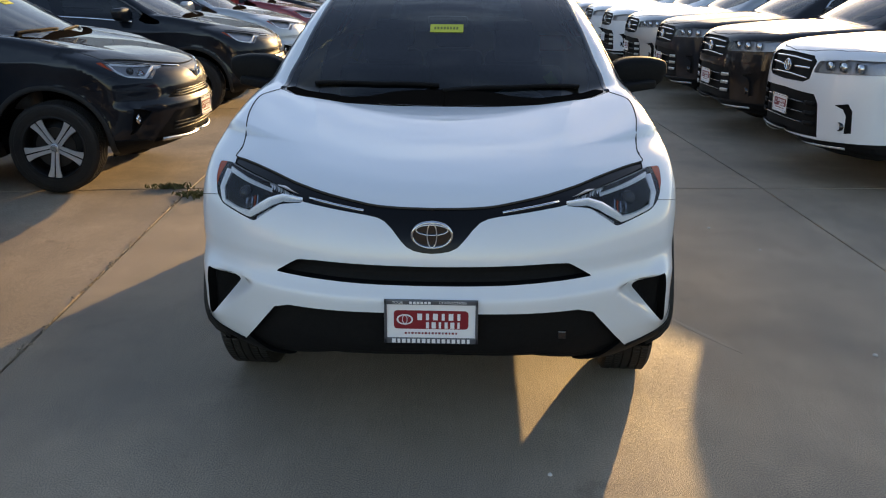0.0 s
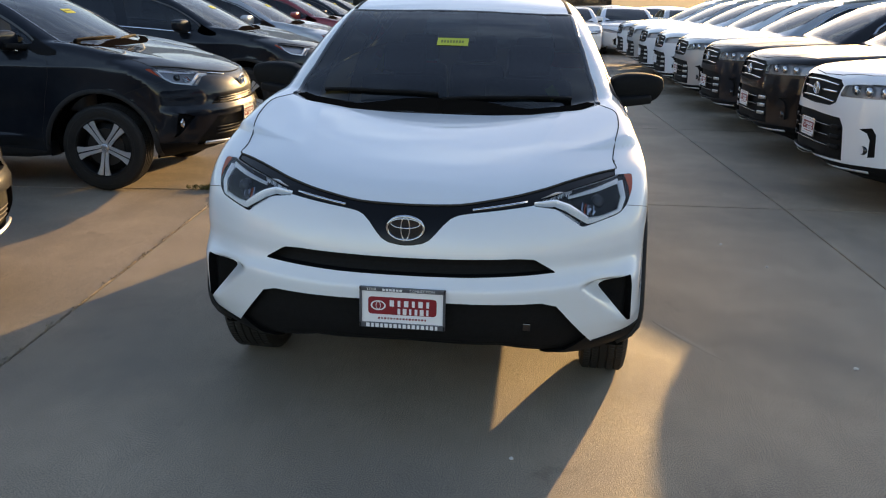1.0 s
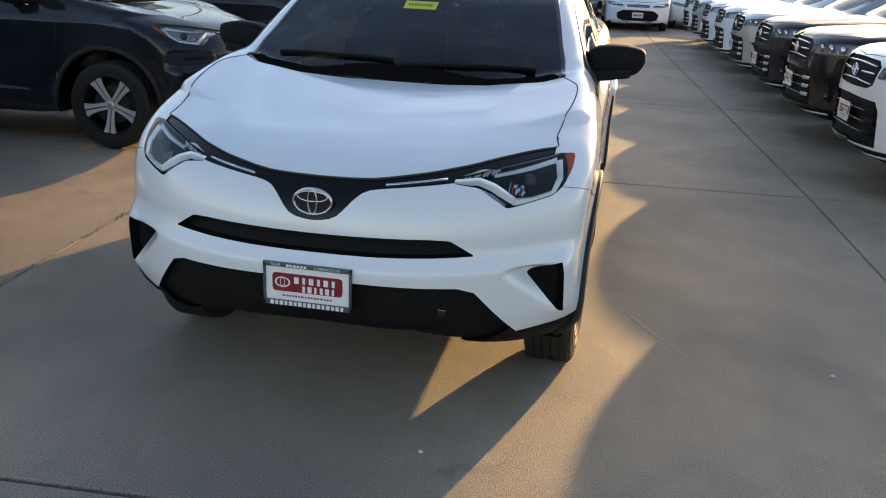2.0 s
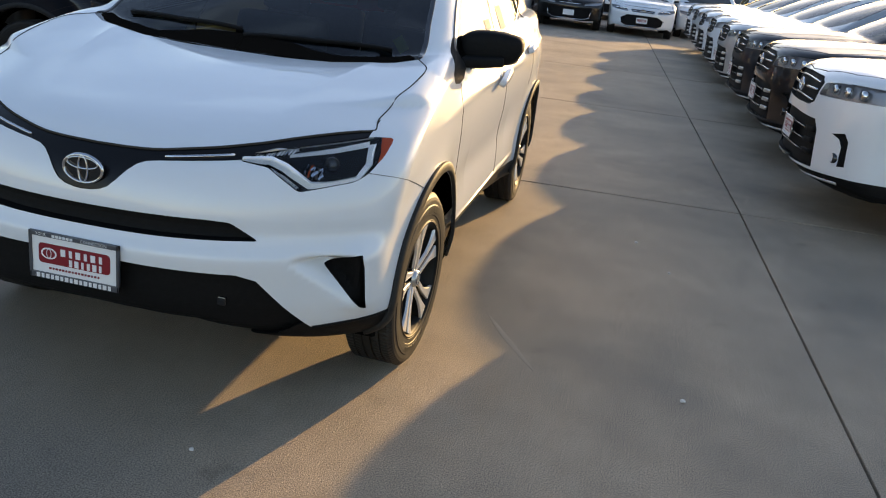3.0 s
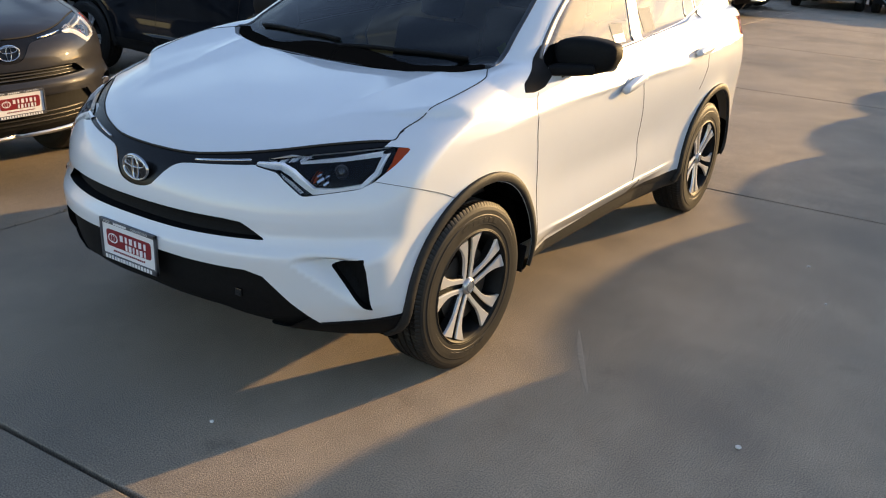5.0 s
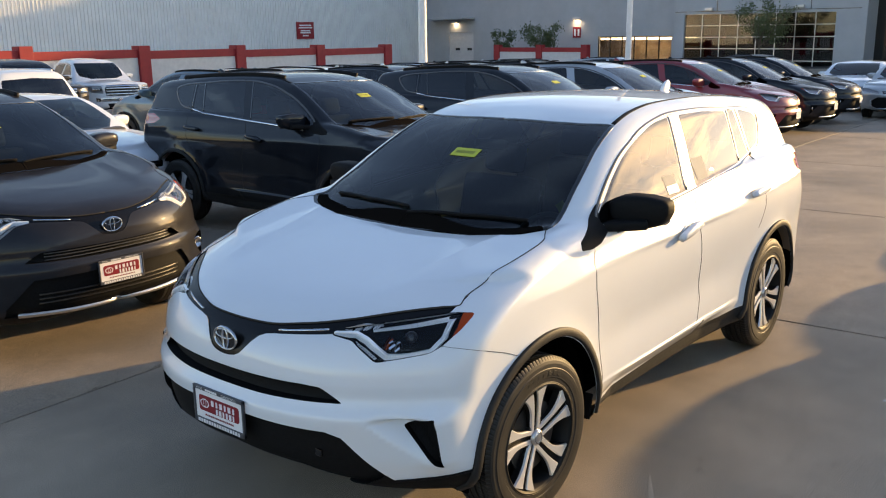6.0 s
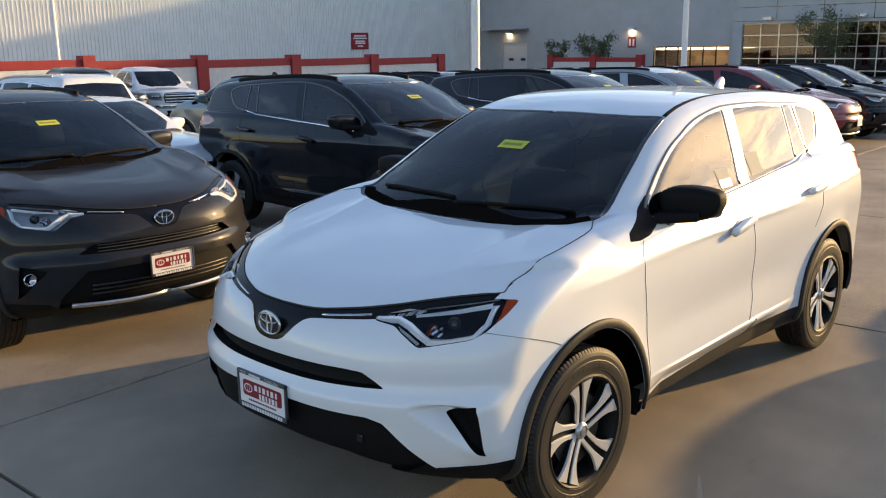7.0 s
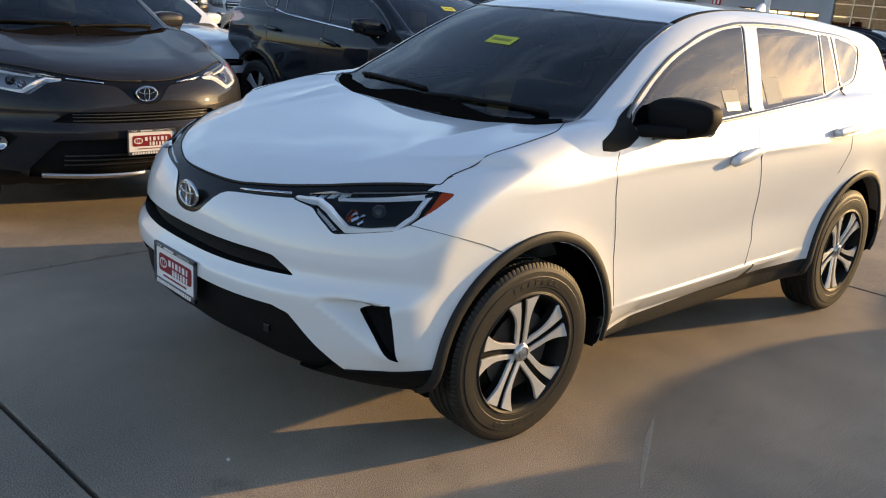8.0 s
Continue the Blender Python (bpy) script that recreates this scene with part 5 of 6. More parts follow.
def sedan_spec():
    field = make_field(
        corner=0.0,
        crown=curve((0.0, -0.05), (2.0, -0.05)),
        nose=curve((0.15, 0.25), (0.22, 0.08), (0.35, 0.0), (0.6, 0.0), (0.7, 0.03), (0.78, 0.1), (0.86, 0.26)),
        hood=curve((0.0, 0.72), (0.1, 0.82), (0.4, 0.92), (1.0, 1.0), (1.3, 1.03), (1.6, 1.05), (3.8, 1.05), (4.85, 1.0)),
        roof=curve((0.9, 0.8), (1.3, 1.02), (1.7, 1.22), (2.1, 1.38), (2.5, 1.44), (3.0, 1.45), (3.4, 1.4), (3.8, 1.26), (4.2, 1.07), (4.6, 0.85)),
        tail=curve((0.2, 4.7), (0.5, 4.82), (0.8, 4.84), (1.05, 4.8), (1.3, 4.7)),
        bow=(0.03, 0.24, 2.8), hubs=(0.95, 3.75), shrink=0.95, base=0.2, scoop=0.0)
    return field, dict(
        length=4.85, height=1.46, wide=0.92, hubs=(0.95, 3.75), hub_z=0.335, arch=0.39, belt=1.03, dash=1.5, plate=0.44, badge=0.7, mirror=(1.75, 1.05),
        screen=[(-0.05, 1.28), (0.3, 1.3), (0.55, 1.42), (0.7, 1.62), (0.64, 1.95), (0.6, 2.2), (0.3, 2.1), (-0.05, 2.08)],
        glass=([(1.72, 1.08), (2.0, 1.25), (2.3, 1.34), (2.6, 1.36), (2.62, 1.09)], [(2.7, 1.09), (2.68, 1.36), (3.2, 1.34), (3.55, 1.24), (3.7, 1.12)]),
        head=[(0.4, 0.65), (0.72, 0.68), (0.86, 0.72), (0.88, 0.79), (0.7, 0.775), (0.42, 0.71)],
        front=[("upper_grille", [(-0.05, 0.73), (0.33, 0.72), (0.3, 0.655), (-0.05, 0.65)], GLOSS, 0.02),
               ("lower_grille", [(-0.05, 0.58), (0.42, 0.57), (0.58, 0.48), (0.55, 0.33), (0.4, 0.27), (-0.05, 0.26)], PLASTIC, 0.03)],
        tail=[(0.5, 0.8), (1.0, 0.8), (1.0, 0.98), (0.55, 0.98)], hood=[(-0.05, 0.12), (0.4, 0.2), (0.8, 0.5), (0.72, 1.5), (-0.05, 1.5)],
        bars=[([(-0.3, 0.69), (0.3, 0.69)], 0.014, CHROME), ([(-0.42, 0.275), (0.42, 0.275)], 0.02, CHROME), ([(0.42, 0.28), (0.57, 0.34), (0.6, 0.48)], 0.016, CHROME)],
        trim=[(1.75, 1.1), (2.0, 1.27), (2.3, 1.36), (2.65, 1.38), (3.2, 1.36), (3.6, 1.25), (3.75, 1.12)], trim_mat=CHROME,
        lines=[([(0.0, 0.12), (0.4, 0.2), (0.8, 0.5), (0.72, 1.45)], "top"), ([(1.45, 1.0), (1.4, 0.7), (1.5, 0.35)], "side"), ([(2.66, 1.07), (2.68, 0.6), (2.6, 0.35)], "side")])


def pickup_spec():
    field = make_field(
        corner=0.0,
        crown=curve((0.0, -0.05), (2.0, -0.05)),
        nose=curve((0.3, 0.3), (0.4, 0.06), (0.5, 0.0), (0.9, 0.0), (1.1, 0.01), (1.18, 0.06), (1.24, 0.2)),
        hood=curve((0.0, 1.1), (0.1, 1.17), (0.5, 1.23), (1.4, 1.27), (2.0, 1.28), (4.0, 1.3), (5.9, 1.32)),
        roof=curve((1.1, 1.0), (1.4, 1.22), (1.8, 1.5), (2.2, 1.76), (2.5, 1.88), (3.2, 1.93), (3.9, 1.9), (4.02, 1.78), (4.08, 1.4), (4.15, 0.9)),
        tail=curve((0.3, 5.7), (0.6, 5.78), (1.3, 5.78), (1.9, 5.7)), cabin=curve((0.8, 0.02), (2.0, 0.08), (4.2, 0.08)),
        bow=(0.03, 0.16, 3.4), hubs=(1.0, 4.7), wide=0.08, shrink=0.8, base=0.4, scoop=0.0)
    return field, dict(
        length=5.8, height=1.94, wide=1.0, hubs=(1.0, 4.7), hub_z=0.4, arch=0.47, belt=1.28, dash=1.7, plate=0.65, badge=0, mirror=(1.95, 1.35),
        screen=[(-0.05, 1.5), (0.4, 1.55), (0.7, 1.75), (0.72, 1.95), (0.66, 2.35), (0.3, 2.28), (-0.05, 2.26)],
        glass=([(1.95, 1.33), (2.15, 1.52), (2.4, 1.7), (2.85, 1.78), (2.87, 1.35)], [(2.95, 1.35), (2.95, 1.78), (3.6, 1.77), (3.8, 1.7), (3.82, 1.37)]),
        head=[(0.6, 0.86), (0.9, 0.9), (0.98, 1.0), (0.96, 1.12), (0.64, 1.1)],
        front=[("grille", [(-0.05, 1.14), (0.5, 1.12), (0.56, 1.0), (0.52, 0.8), (-0.05, 0.78)], GLOSS, 0.04),
               ("lower_intake", [(-0.05, 0.56), (0.5, 0.56), (0.45, 0.44), (-0.05, 0.44)], PLASTIC, 0.03)],
        tail=[(0.75, 0.95), (1.1, 0.95), (1.1, 1.28), (0.78, 1.28)], hood=[(-0.05, 0.1), (0.5, 0.15), (0.85, 0.4), (0.8, 1.8), (-0.05, 1.8)],
        bars=[([(-0.52, z), (0.52, z)], 0.045, CHROME) for z in (0.84, 0.93, 1.02, 1.1)] + [([(-0.8, 0.68), (0.8, 0.68)], 0.12, CHROME)],
        trim=[(1.97, 1.36), (2.15, 1.55), (2.4, 1.73), (2.9, 1.81), (3.6, 1.8), (3.83, 1.72)], trim_mat=GLOSS,
        lines=[([(1.7, 1.2), (1.65, 0.8), (1.7, 0.5)], "side"), ([(2.9, 1.33), (2.92, 0.9), (2.88, 0.5)], "side"), ([(4.05, 1.3), (4.05, 0.6)], "side")])


# ---- ground ----
LOT = radians(3.0)                    # the lot's grid is turned by this much
CORNER = (2.47, 4.27)
SLAB = (4.57, 4.62)
FALL_BACK, FALL_SIDE = 0.017, 0.02    # the lot drains away to the far end and to the building
CONCRETE = grained(material("concrete", (0.3, 0.27, 0.23), 0.85, Specular_IOR_Level=0.4), (0.262, 0.211, 0.156), (0.386, 0.31, 0.23), 2.2, 9.0, bump=1.0, bump_scale=250, rough=(0.62, 0.82), second=((0.16, 0.14, 0.115), 0.6, 0.45, 0.75), dist=0.0028, coords="Position")
EARTH = grained(material("joint_fill", (0.05, 0.045, 0.04), 0.95), (0.012, 0.011, 0.01), (0.03, 0.026, 0.022), 12)


def fall(u, v):
    """The lot's height at a place on its grid."""
    return -FALL_BACK * max(0.0, min(v, 41.0)) - FALL_SIDE * max(0.0, -SLAB[0] - max(u, -43.0))


def to_lot(x, y):
    dx, dy = x - CORNER[0], y - CORNER[1]
    return dx * math.cos(LOT) + dy * math.sin(LOT), -dx * math.sin(LOT) + dy * math.cos(LOT)


def stand(x, y, turn, lift=0.0):
    """The pose of a thing that stands on the lot at x, y, turned about the upright and tilted with the ground."""
    u, v = to_lot(x, y)
    e = 0.5
    slope = Matrix.Rotation(math.atan((fall(u, v + e) - fall(u, v - e)) / (2 * e)), 4, "X") @ Matrix.Rotation(-math.atan((fall(u + e, v) - fall(u - e, v)) / (2 * e)), 4, "Y")
    return Matrix.Translation((x, y, fall(u, v) + lift)) @ slope @ Matrix.Rotation(radians(turn), 4, "Z")


pavement = new("pavement")
tagged(pavement, "weathered grey concrete parking lot in large slabs", "pavement", kind="structure")
pavement.matrix_world = Matrix.Translation((*CORNER, 0)) @ Matrix.Rotation(LOT, 4, "Z")
us, vs = (-400, -43, -SLAB[0], 400), (-400, 0, 41, 400)
bm = bmesh.new()
grid = [[bm.verts.new(pavement.matrix_world @ Vector((u, v, fall(u, v) - 0.07))) for v in vs] for u in us]
for i in range(3):
    for j in range(3):
        bm.faces.new((grid[i][j], grid[i + 1][j], grid[i + 1][j + 1], grid[i][j + 1]))
tagged(part("ground", bm, EARTH), "dark earth and joint filling under the concrete", "ground", kind="structure")

first = part("slab", box_mesh((0.006, 0.011, -0.12), (SLAB[0] - 0.006, SLAB[1] - 0.011, 0.0), 0.006), CONCRETE, pavement)
slab_mesh = first.data
bpy.data.objects.remove(first)
rest = bmesh.new()
for i in range(-14, 8):
    for j in range(-8, 14):
        u, v = i * SLAB[0], j * SLAB[1]
        m = Matrix.Translation((u, v, fall(u + SLAB[0] if i < -1 else u, v) + (0 if i >= -1 else fall(u, v) - fall(u + SLAB[0], v))))
        m = m @ Matrix.Rotation(-math.atan(FALL_BACK) if 0 <= j < 9 else 0, 4, "X") @ Matrix.Rotation(-math.atan(FALL_SIDE) if -9 <= i < -1 else 0, 4, "Y")
        if -8 <= i <= 4 and -3 <= j <= 9:
            ob = new("slab", slab_mesh)
            ob.material_slots[0].link = "OBJECT"
            ob.material_slots[0].material = CONCRETE
            ob.parent = pavement
            ob.matrix_basis = m
        else:
            box(rest, (0.006, 0.006, -0.12), (SLAB[0] - 0.006, SLAB[1] - 0.006, 0.0), m)
tagged(part("far_slabs", rest, CONCRETE, pavement), kind="stuff")

# ---- the white SUV and the rows of cars ----
wheel_twin = build_wheel(True)
wheel_five = build_wheel(False)
main = build_suv(WHITE, wheel=wheel_twin)
tagged(main, "white compact SUV with black trim parked on concrete", "car")

sport = build_suv(GREY, (20, 110, 40), True, wheel_five)
sport.matrix_world = stand(-2.32, 1.0, 90)
tagged(sport, "dark grey compact SUV with silver bumper sill in the row", "car", "cars in the row")
FINE = ("word_bar", "frame_words", "line_bar", "oval_mark", "red_panel", "plate_frame", "lug_nut", "spoke_back", "cap_ring", "brake_disc", "wheel_disc", "spoke_channel", "hub_cap", "headrest", "backrest", "centre_screen", "steering_wheel",
        "handle_pocket", "sticker_bar", "inner_oval", "badge_back", "mirror_glass", "mirror_arm", "chin_edge", "slat", "sail_patch", "reflector_rib", "upper_guide", "upper_reflector", "lower_reflector", "reflector_bowl",
        "projector", "crystal_rib", "lamp_facet", "top_edge", "wiper", "rim_lip", "mud_flap", "roof_seam", "floor_pan", "shut_line", "door_pillar", "lens", "reflector")


def plain(car, extra=()):
    """Leaves out the small parts of a car that stands far off."""
    for o in list(car.children_recursive):
        if o.name.split(".")[0] in FINE + tuple(extra):
            bpy.data.objects.remove(o)
    return car


LABELS = {NAVY: "dark blue", RED: "dark red", SILVER: "silver", WHITE: "white", BLACK: "black", BRONZE: "brown grey", TEAL: "blue grey", GREY: "dark grey"}
# nose place, turn, paint: the row beside the white SUV, then the rows behind it
for x, y, turn, mat in ((-2.14, 4.75, 91, NAVY), (-2.3, 8.75, 92, NAVY), (-2.45, 11.7, 93, SILVER), (-2.85, 15.9, 93, RED), (-3.0, 18.9, 93, NAVY), (-3.2, 21.7, 93, NAVY),
                        (-7.5, 9.4, 92, BLACK), (-7.6, 12.3, 92, NAVY), (-7.7, 15.2, 92, GREY), (-7.8, 18.1, 93, NAVY),
                        (-14.7, 8.95, -88, TEAL), (-15.8, 12.2, -88, SILVER), (-17.1, 15.1, -88, WHITE), (-17.3, 18.0, -88, WHITE), (-17.5, 21.0, -88, NAVY), (-17.6, 24.0, -88, SILVER),
                        (-16.0, 30.0, 93, WHITE), (-14.0, 34.0, 93, SILVER), (-9.5, 36.5, 60, GREY), (-20.0, 27.0, -88, BLACK), (-13.0, 22.0, 93, BLACK), (-13.2, 25.0, 93, WHITE)):
    c = recolour(copy_thing(sport, stand(x, y, turn)), GREY, mat)
    if y > 5 or x < -5:
        plain(c, ("seat", "dashboard", "wheel_well", "windscreen_sticker") if x < -6 else ())
    tagged(c, LABELS[mat] + " compact SUV parked on the concrete lot", "car", "parked SUVs")

field, spec = crossover_spec()
cross = build_road_car("crossover", WHITE, field, spec, wheel_five)
cross.matrix_world = stand(2.74, 4.92, -87)
tagged(cross, "white midsize crossover with chrome grille bars in the row", "car", "cars in the opposite row")
for k, mat in enumerate((BRONZE, GREY, SILVER, WHITE, WHITE, SILVER, WHITE)):
    c = recolour(copy_thing(cross, stand(2.74 - 0.06 * (k + 1), 4.92 + 2.3 * (k + 1), -87)), WHITE, mat)
    if k > 2:
        plain(c)
    tagged(c, LABELS[mat] + " midsize crossover with chrome grille bars", "car", "cars in the opposite row")

far = plain(copy_thing(cross, stand(-16.3, 5.1, -88)))
tagged(far, "white midsize crossover with silver roof rails, tail to the lane", "car", "parked crossovers")
recolour(cross, SATIN, PLASTIC)
field, spec = sedan_spec()
sedan = build_road_car("sedan", WHITE, field, spec, wheel_five)
sedan.matrix_world = stand(1.25, 23.5, 3)
tagged(sedan, "white sedan with black grille at the lot's far end", "car", "sedans at the far end")
for x, y, turn, mat in ((-5.95, 3.5, 92, WHITE), (-0.75, 23.2, 3, BLACK), (-2.75, 23.1, 3, SILVER), (3.15, 25.4, 3, WHITE), (-4.75, 25.5, 3, WHITE), (-6.8, 25.2, 20, BRONZE), (5.2, 25.6, 3, SILVER), (0.2, 30.5, 3, WHITE), (2.4, 30.7, 3, BLACK), (-2.2, 30.5, 3, SILVER), (5.0, 31.0, 3, WHITE), (7.3, 31.2, 3, SILVER), (0.6, 37.5, 3, WHITE), (3.4, 37.7, 3, SILVER), (6.2, 37.9, 3, WHITE), (9.0, 38.0, 3, BLACK)):
    c = plain(recolour(copy_thing(sedan, stand(x, y, turn)), WHITE, mat))
    tagged(c, LABELS[mat] + " sedan parked on the concrete lot", "car", "parked sedans")

field, spec = pickup_spec()
truck = build_road_car("pickup_truck", WHITE, field, spec, wheel_five)
truck.matrix_world = stand(-22.7, 13.57, 80)
tagged(truck, "white crew cab pickup truck with chrome grille", "truck", "pickup trucks")
c = recolour(copy_thing(truck, stand(-21.2, 10.7, 84)), WHITE, GREY)
tagged(c, "dark grey pickup truck with chrome grille", "truck", "pickup trucks")
discard(wheel_twin)
discard(wheel_five)

# ---- the dealership behind the lot ----
METAL = grained(material("pale_metal_cladding", (0.5, 0.5, 0.52), 0.45), (0.70, 0.705, 0.72), (0.79, 0.795, 0.81), 0.8, 6, rough=(0.28, 0.42))
PANEL = grained(material("pale_wall_panel", (0.4, 0.41, 0.43), 0.6), (0.36, 0.37, 0.39), (0.43, 0.44, 0.46), 0.5, 6)
RED_WALL = grained(material("red_painted_masonry", (0.35, 0.02, 0.025), 0.6), (0.24, 0.009, 0.014), (0.31, 0.014, 0.02), 3, 6, bump=0.2)
POLE = grained(material("white_painted_steel", (0.75, 0.75, 0.76), 0.45), (0.7, 0.7, 0.71), (0.8, 0.8, 0.8), 4)
BLIND = grained(material("pale_shutter", (0.55, 0.55, 0.56), 0.5), (0.5, 0.5, 0.51), (0.6, 0.6, 0.6), 5)
ROOM = grained(material("showroom_inside", (0.35, 0.28, 0.2), 0.8), (0.10, 0.075, 0.055), (0.32, 0.24, 0.17), 0.9, 3)
WARM = material("warm_lamp", (1, 0.8, 0.5), 0.5, Emission_Color=(1, 0.72, 0.35, 1), Emission_Strength=1.6)
BACK_X, BACK_Y, FOOT = -62.0, 75.0, -2.2

bm = bmesh.new()
top, y0, n = 12.0, -25.0, 330
line = []
for k in range(n):
    y = y0 + k * (BACK_Y - y0) / n
    step = (BACK_Y - y0) / n
    line += [(0.0, y), (0.0, y + step * 0.55), (0.07, y + step * 0.65), (0.07, y + step * 0.9)]
low = [bm.verts.new((BACK_X + d, y, FOOT)) for d, y in line]
high = [bm.verts.new((BACK_X + d, y, top)) for d, y in line]
for a in range(len(line) - 1):
    bm.faces.new((low[a], low[a + 1], high[a + 1], high[a]))
box(bm, (BACK_X - 0.4, y0, FOOT), (BACK_X - 0.05, BACK_Y + 8, top))
tagged(part("wall_west", bm, METAL), "pale ribbed metal wall of a dealership building", "wall", kind="structure")
north = new("wall_north")
tagged(north, "pale panel wall of a dealership building with openings", "wall", kind="structure")


def wall_with(openings, x0, x1, z0, z1, y, thick, mat, name):
    """A wall facing -y with rectangular openings (x0, x1, z0, z1), built of blocks between them."""
    bm = bmesh.new()
    xs = sorted({x0, x1, *(o[0] for o in openings), *(o[1] for o in openings)})
    zs = sorted({z0, z1, *(o[2] for o in openings), *(o[3] for o in openings)})
    for a, b in zip(xs, xs[1:]):
        for c, d in zip(zs, zs[1:]):
            if not any(o[0] <= (a + b) / 2 <= o[1] and o[2] <= (c + d) / 2 <= o[3] for o in openings):
                box(bm, (a, y, c), (b, y + thick, d))
    bmesh.ops.remove_doubles(bm, verts=bm.verts, dist=0.001)
    return part(name, bm, mat, north)


wall_with([(-58.8, -55.5, FOOT, 1.97), (-40.6, -33.1, -1.4, 1.44)], BACK_X - 0.3, -32.4, FOOT, top, BACK_Y, 0.4, PANEL, "wall_panel")
wall_with([(-31.5, -18.8, -1.6, 3.26)], -32.4, -16.9, FOOT, top, BACK_Y - 1.0, 0.4, PANEL, "wall_panel")
for z in (4.6, 6.4, 8.2, 3.45):
    part("panel_seam", box_mesh((-32.38, BACK_Y - 1.015, z), (-16.92, BACK_Y - 0.99, z + 0.05)), GLOSS, north)
for x in (-28.6, -24.7, -20.8):
    part("panel_seam", box_mesh((x, BACK_Y - 1.015, 3.5), (x + 0.05, BACK_Y - 0.99, top)), GLOSS, north)
part("side_return", box_mesh((-16.9, BACK_Y - 1.0, FOOT), (-16.5, BACK_Y + 8, top)), PANEL, north)
part("dark_glazing", box_mesh((-16.5, BACK_Y + 2, FOOT), (6, BACK_Y + 2.2, 7)), GLOSS, north)
part("room_back", box_mesh((BACK_X, BACK_Y + 6, FOOT), (6, BACK_Y + 6.3, top)), ROOM, north)
part("flat_roof", box_mesh((BACK_X - 20, BACK_Y - 0.9, top), (6, BACK_Y + 30, top + 0.4)), PANEL, north)

shutter = part("door_1", box_mesh((-58.8, BACK_Y + 0.15, FOOT), (-55.5, BACK_Y + 0.22, 1.97)), BLIND)
tagged(shutter, "pale roll-up door under a small canopy", "door", kind="structure")
for k in range(9):
    part("slat", box_mesh((-58.75, BACK_Y + 0.12, FOOT + 0.47 * k), (-55.55, BACK_Y + 0.16, FOOT + 0.47 * k + 0.4), 0.01), BLIND, shutter)
for x in (-58.0, -56.4):
    part("door_window", box_mesh((x, BACK_Y + 0.11, 0.1), (x + 0.6, BACK_Y + 0.125, 0.35)), GLOSS, shutter)
canopy = tagged(part("canopy", box_mesh((-60.8, BACK_Y - 2.2, 3.3), (-55.3, BACK_Y, 3.5), 0.02), PANEL), "flat grey canopy over the roll-up door", "canopy", kind="structure")
for x, z in ((-57.8, 2.95), (-42.9, 3.0), (-29.2, 3.55), (-21.6, 3.6)):
    yw = BACK_Y if x < -33 else BACK_Y - 1.0
    lamp = part("wall_lamp", box_mesh((x - 0.35, yw - 0.4, z), (x + 0.35, yw, z + 0.22), 0.03), SATIN)
    part("lamp_glass", box_mesh((x - 0.3, yw - 0.37, z - 0.03), (x + 0.3, yw - 0.05, z)), WARM if x < -33 else BLIND, lamp, "lamp glass")
    tagged(lamp, "wall lamp with a warm glow on the building", "lamp", "wall lamps")
    if x > -33:
        continue
    light = bpy.data.lights.new("wall_lamp_light", "AREA")
    light.energy, light.size, light.color = 11, 0.5, (1, 0.75, 0.42)
    new("wall_lamp_light", light).matrix_world = look((x, yw - 0.25, z - 0.06), (x, yw - 0.1, z - 1))

window = tagged(new("window_1"), "low strip window with a warm lit room behind", "window", kind="structure")
for k in range(6):
    a = -40.6 + k * 1.25
    part("pane", box_mesh((a + 0.04, BACK_Y + 0.1, -1.36), (a + 1.21, BACK_Y + 0.13, 1.4)), CLEAR, window)
    part("mullion", box_mesh((a - 0.04, BACK_Y + 0.05, -1.4), (a + 0.04, BACK_Y + 0.18, 1.44)), GLOSS, window)
part("lit_ceiling", box_mesh((-40.6, BACK_Y + 0.5, 1.1), (-33.1, BACK_Y + 5.5, 1.3)), WARM, window, "glowing ceiling panels")
window = tagged(new("window_2"), "large glazed showroom doors with a grid of panes", "window", kind="structure")
for i in range(8):
    for j in range(5):
        a, b = -31.5 + i * 1.5875, -1.6 + j * 0.972
        part("pane", box_mesh((a + 0.05, BACK_Y - 0.85, b + 0.05), (a + 1.54, BACK_Y - 0.82, b + 0.92)), DOOR_GLASS, window)
    part("mullion", box_mesh((a - 0.03, BACK_Y - 0.9, -1.6), (a + 0.03, BACK_Y - 0.75, 3.26)), SATIN, window)
for j in range(6):
    b = -1.6 + j * 0.972
    part("transom", box_mesh((-31.5, BACK_Y - 0.9, b - 0.03), (-18.8, BACK_Y - 0.76, b + 0.03)), SATIN, window)
for k, x in enumerate((-30.0, -27.5, -25.2, -22.8, -20.5)):
    shelf = part("display_shelf", box_mesh((x - 0.9, BACK_Y + 2.0, FOOT), (x + 0.9, BACK_Y + 2.6, 2.0 - 0.25 * (k % 3)), 0.03), (RED_WALL, ROOM, BLIND)[k % 3])
    tagged(shelf, "tall display shelf inside the showroom", "shelf", "display shelves")

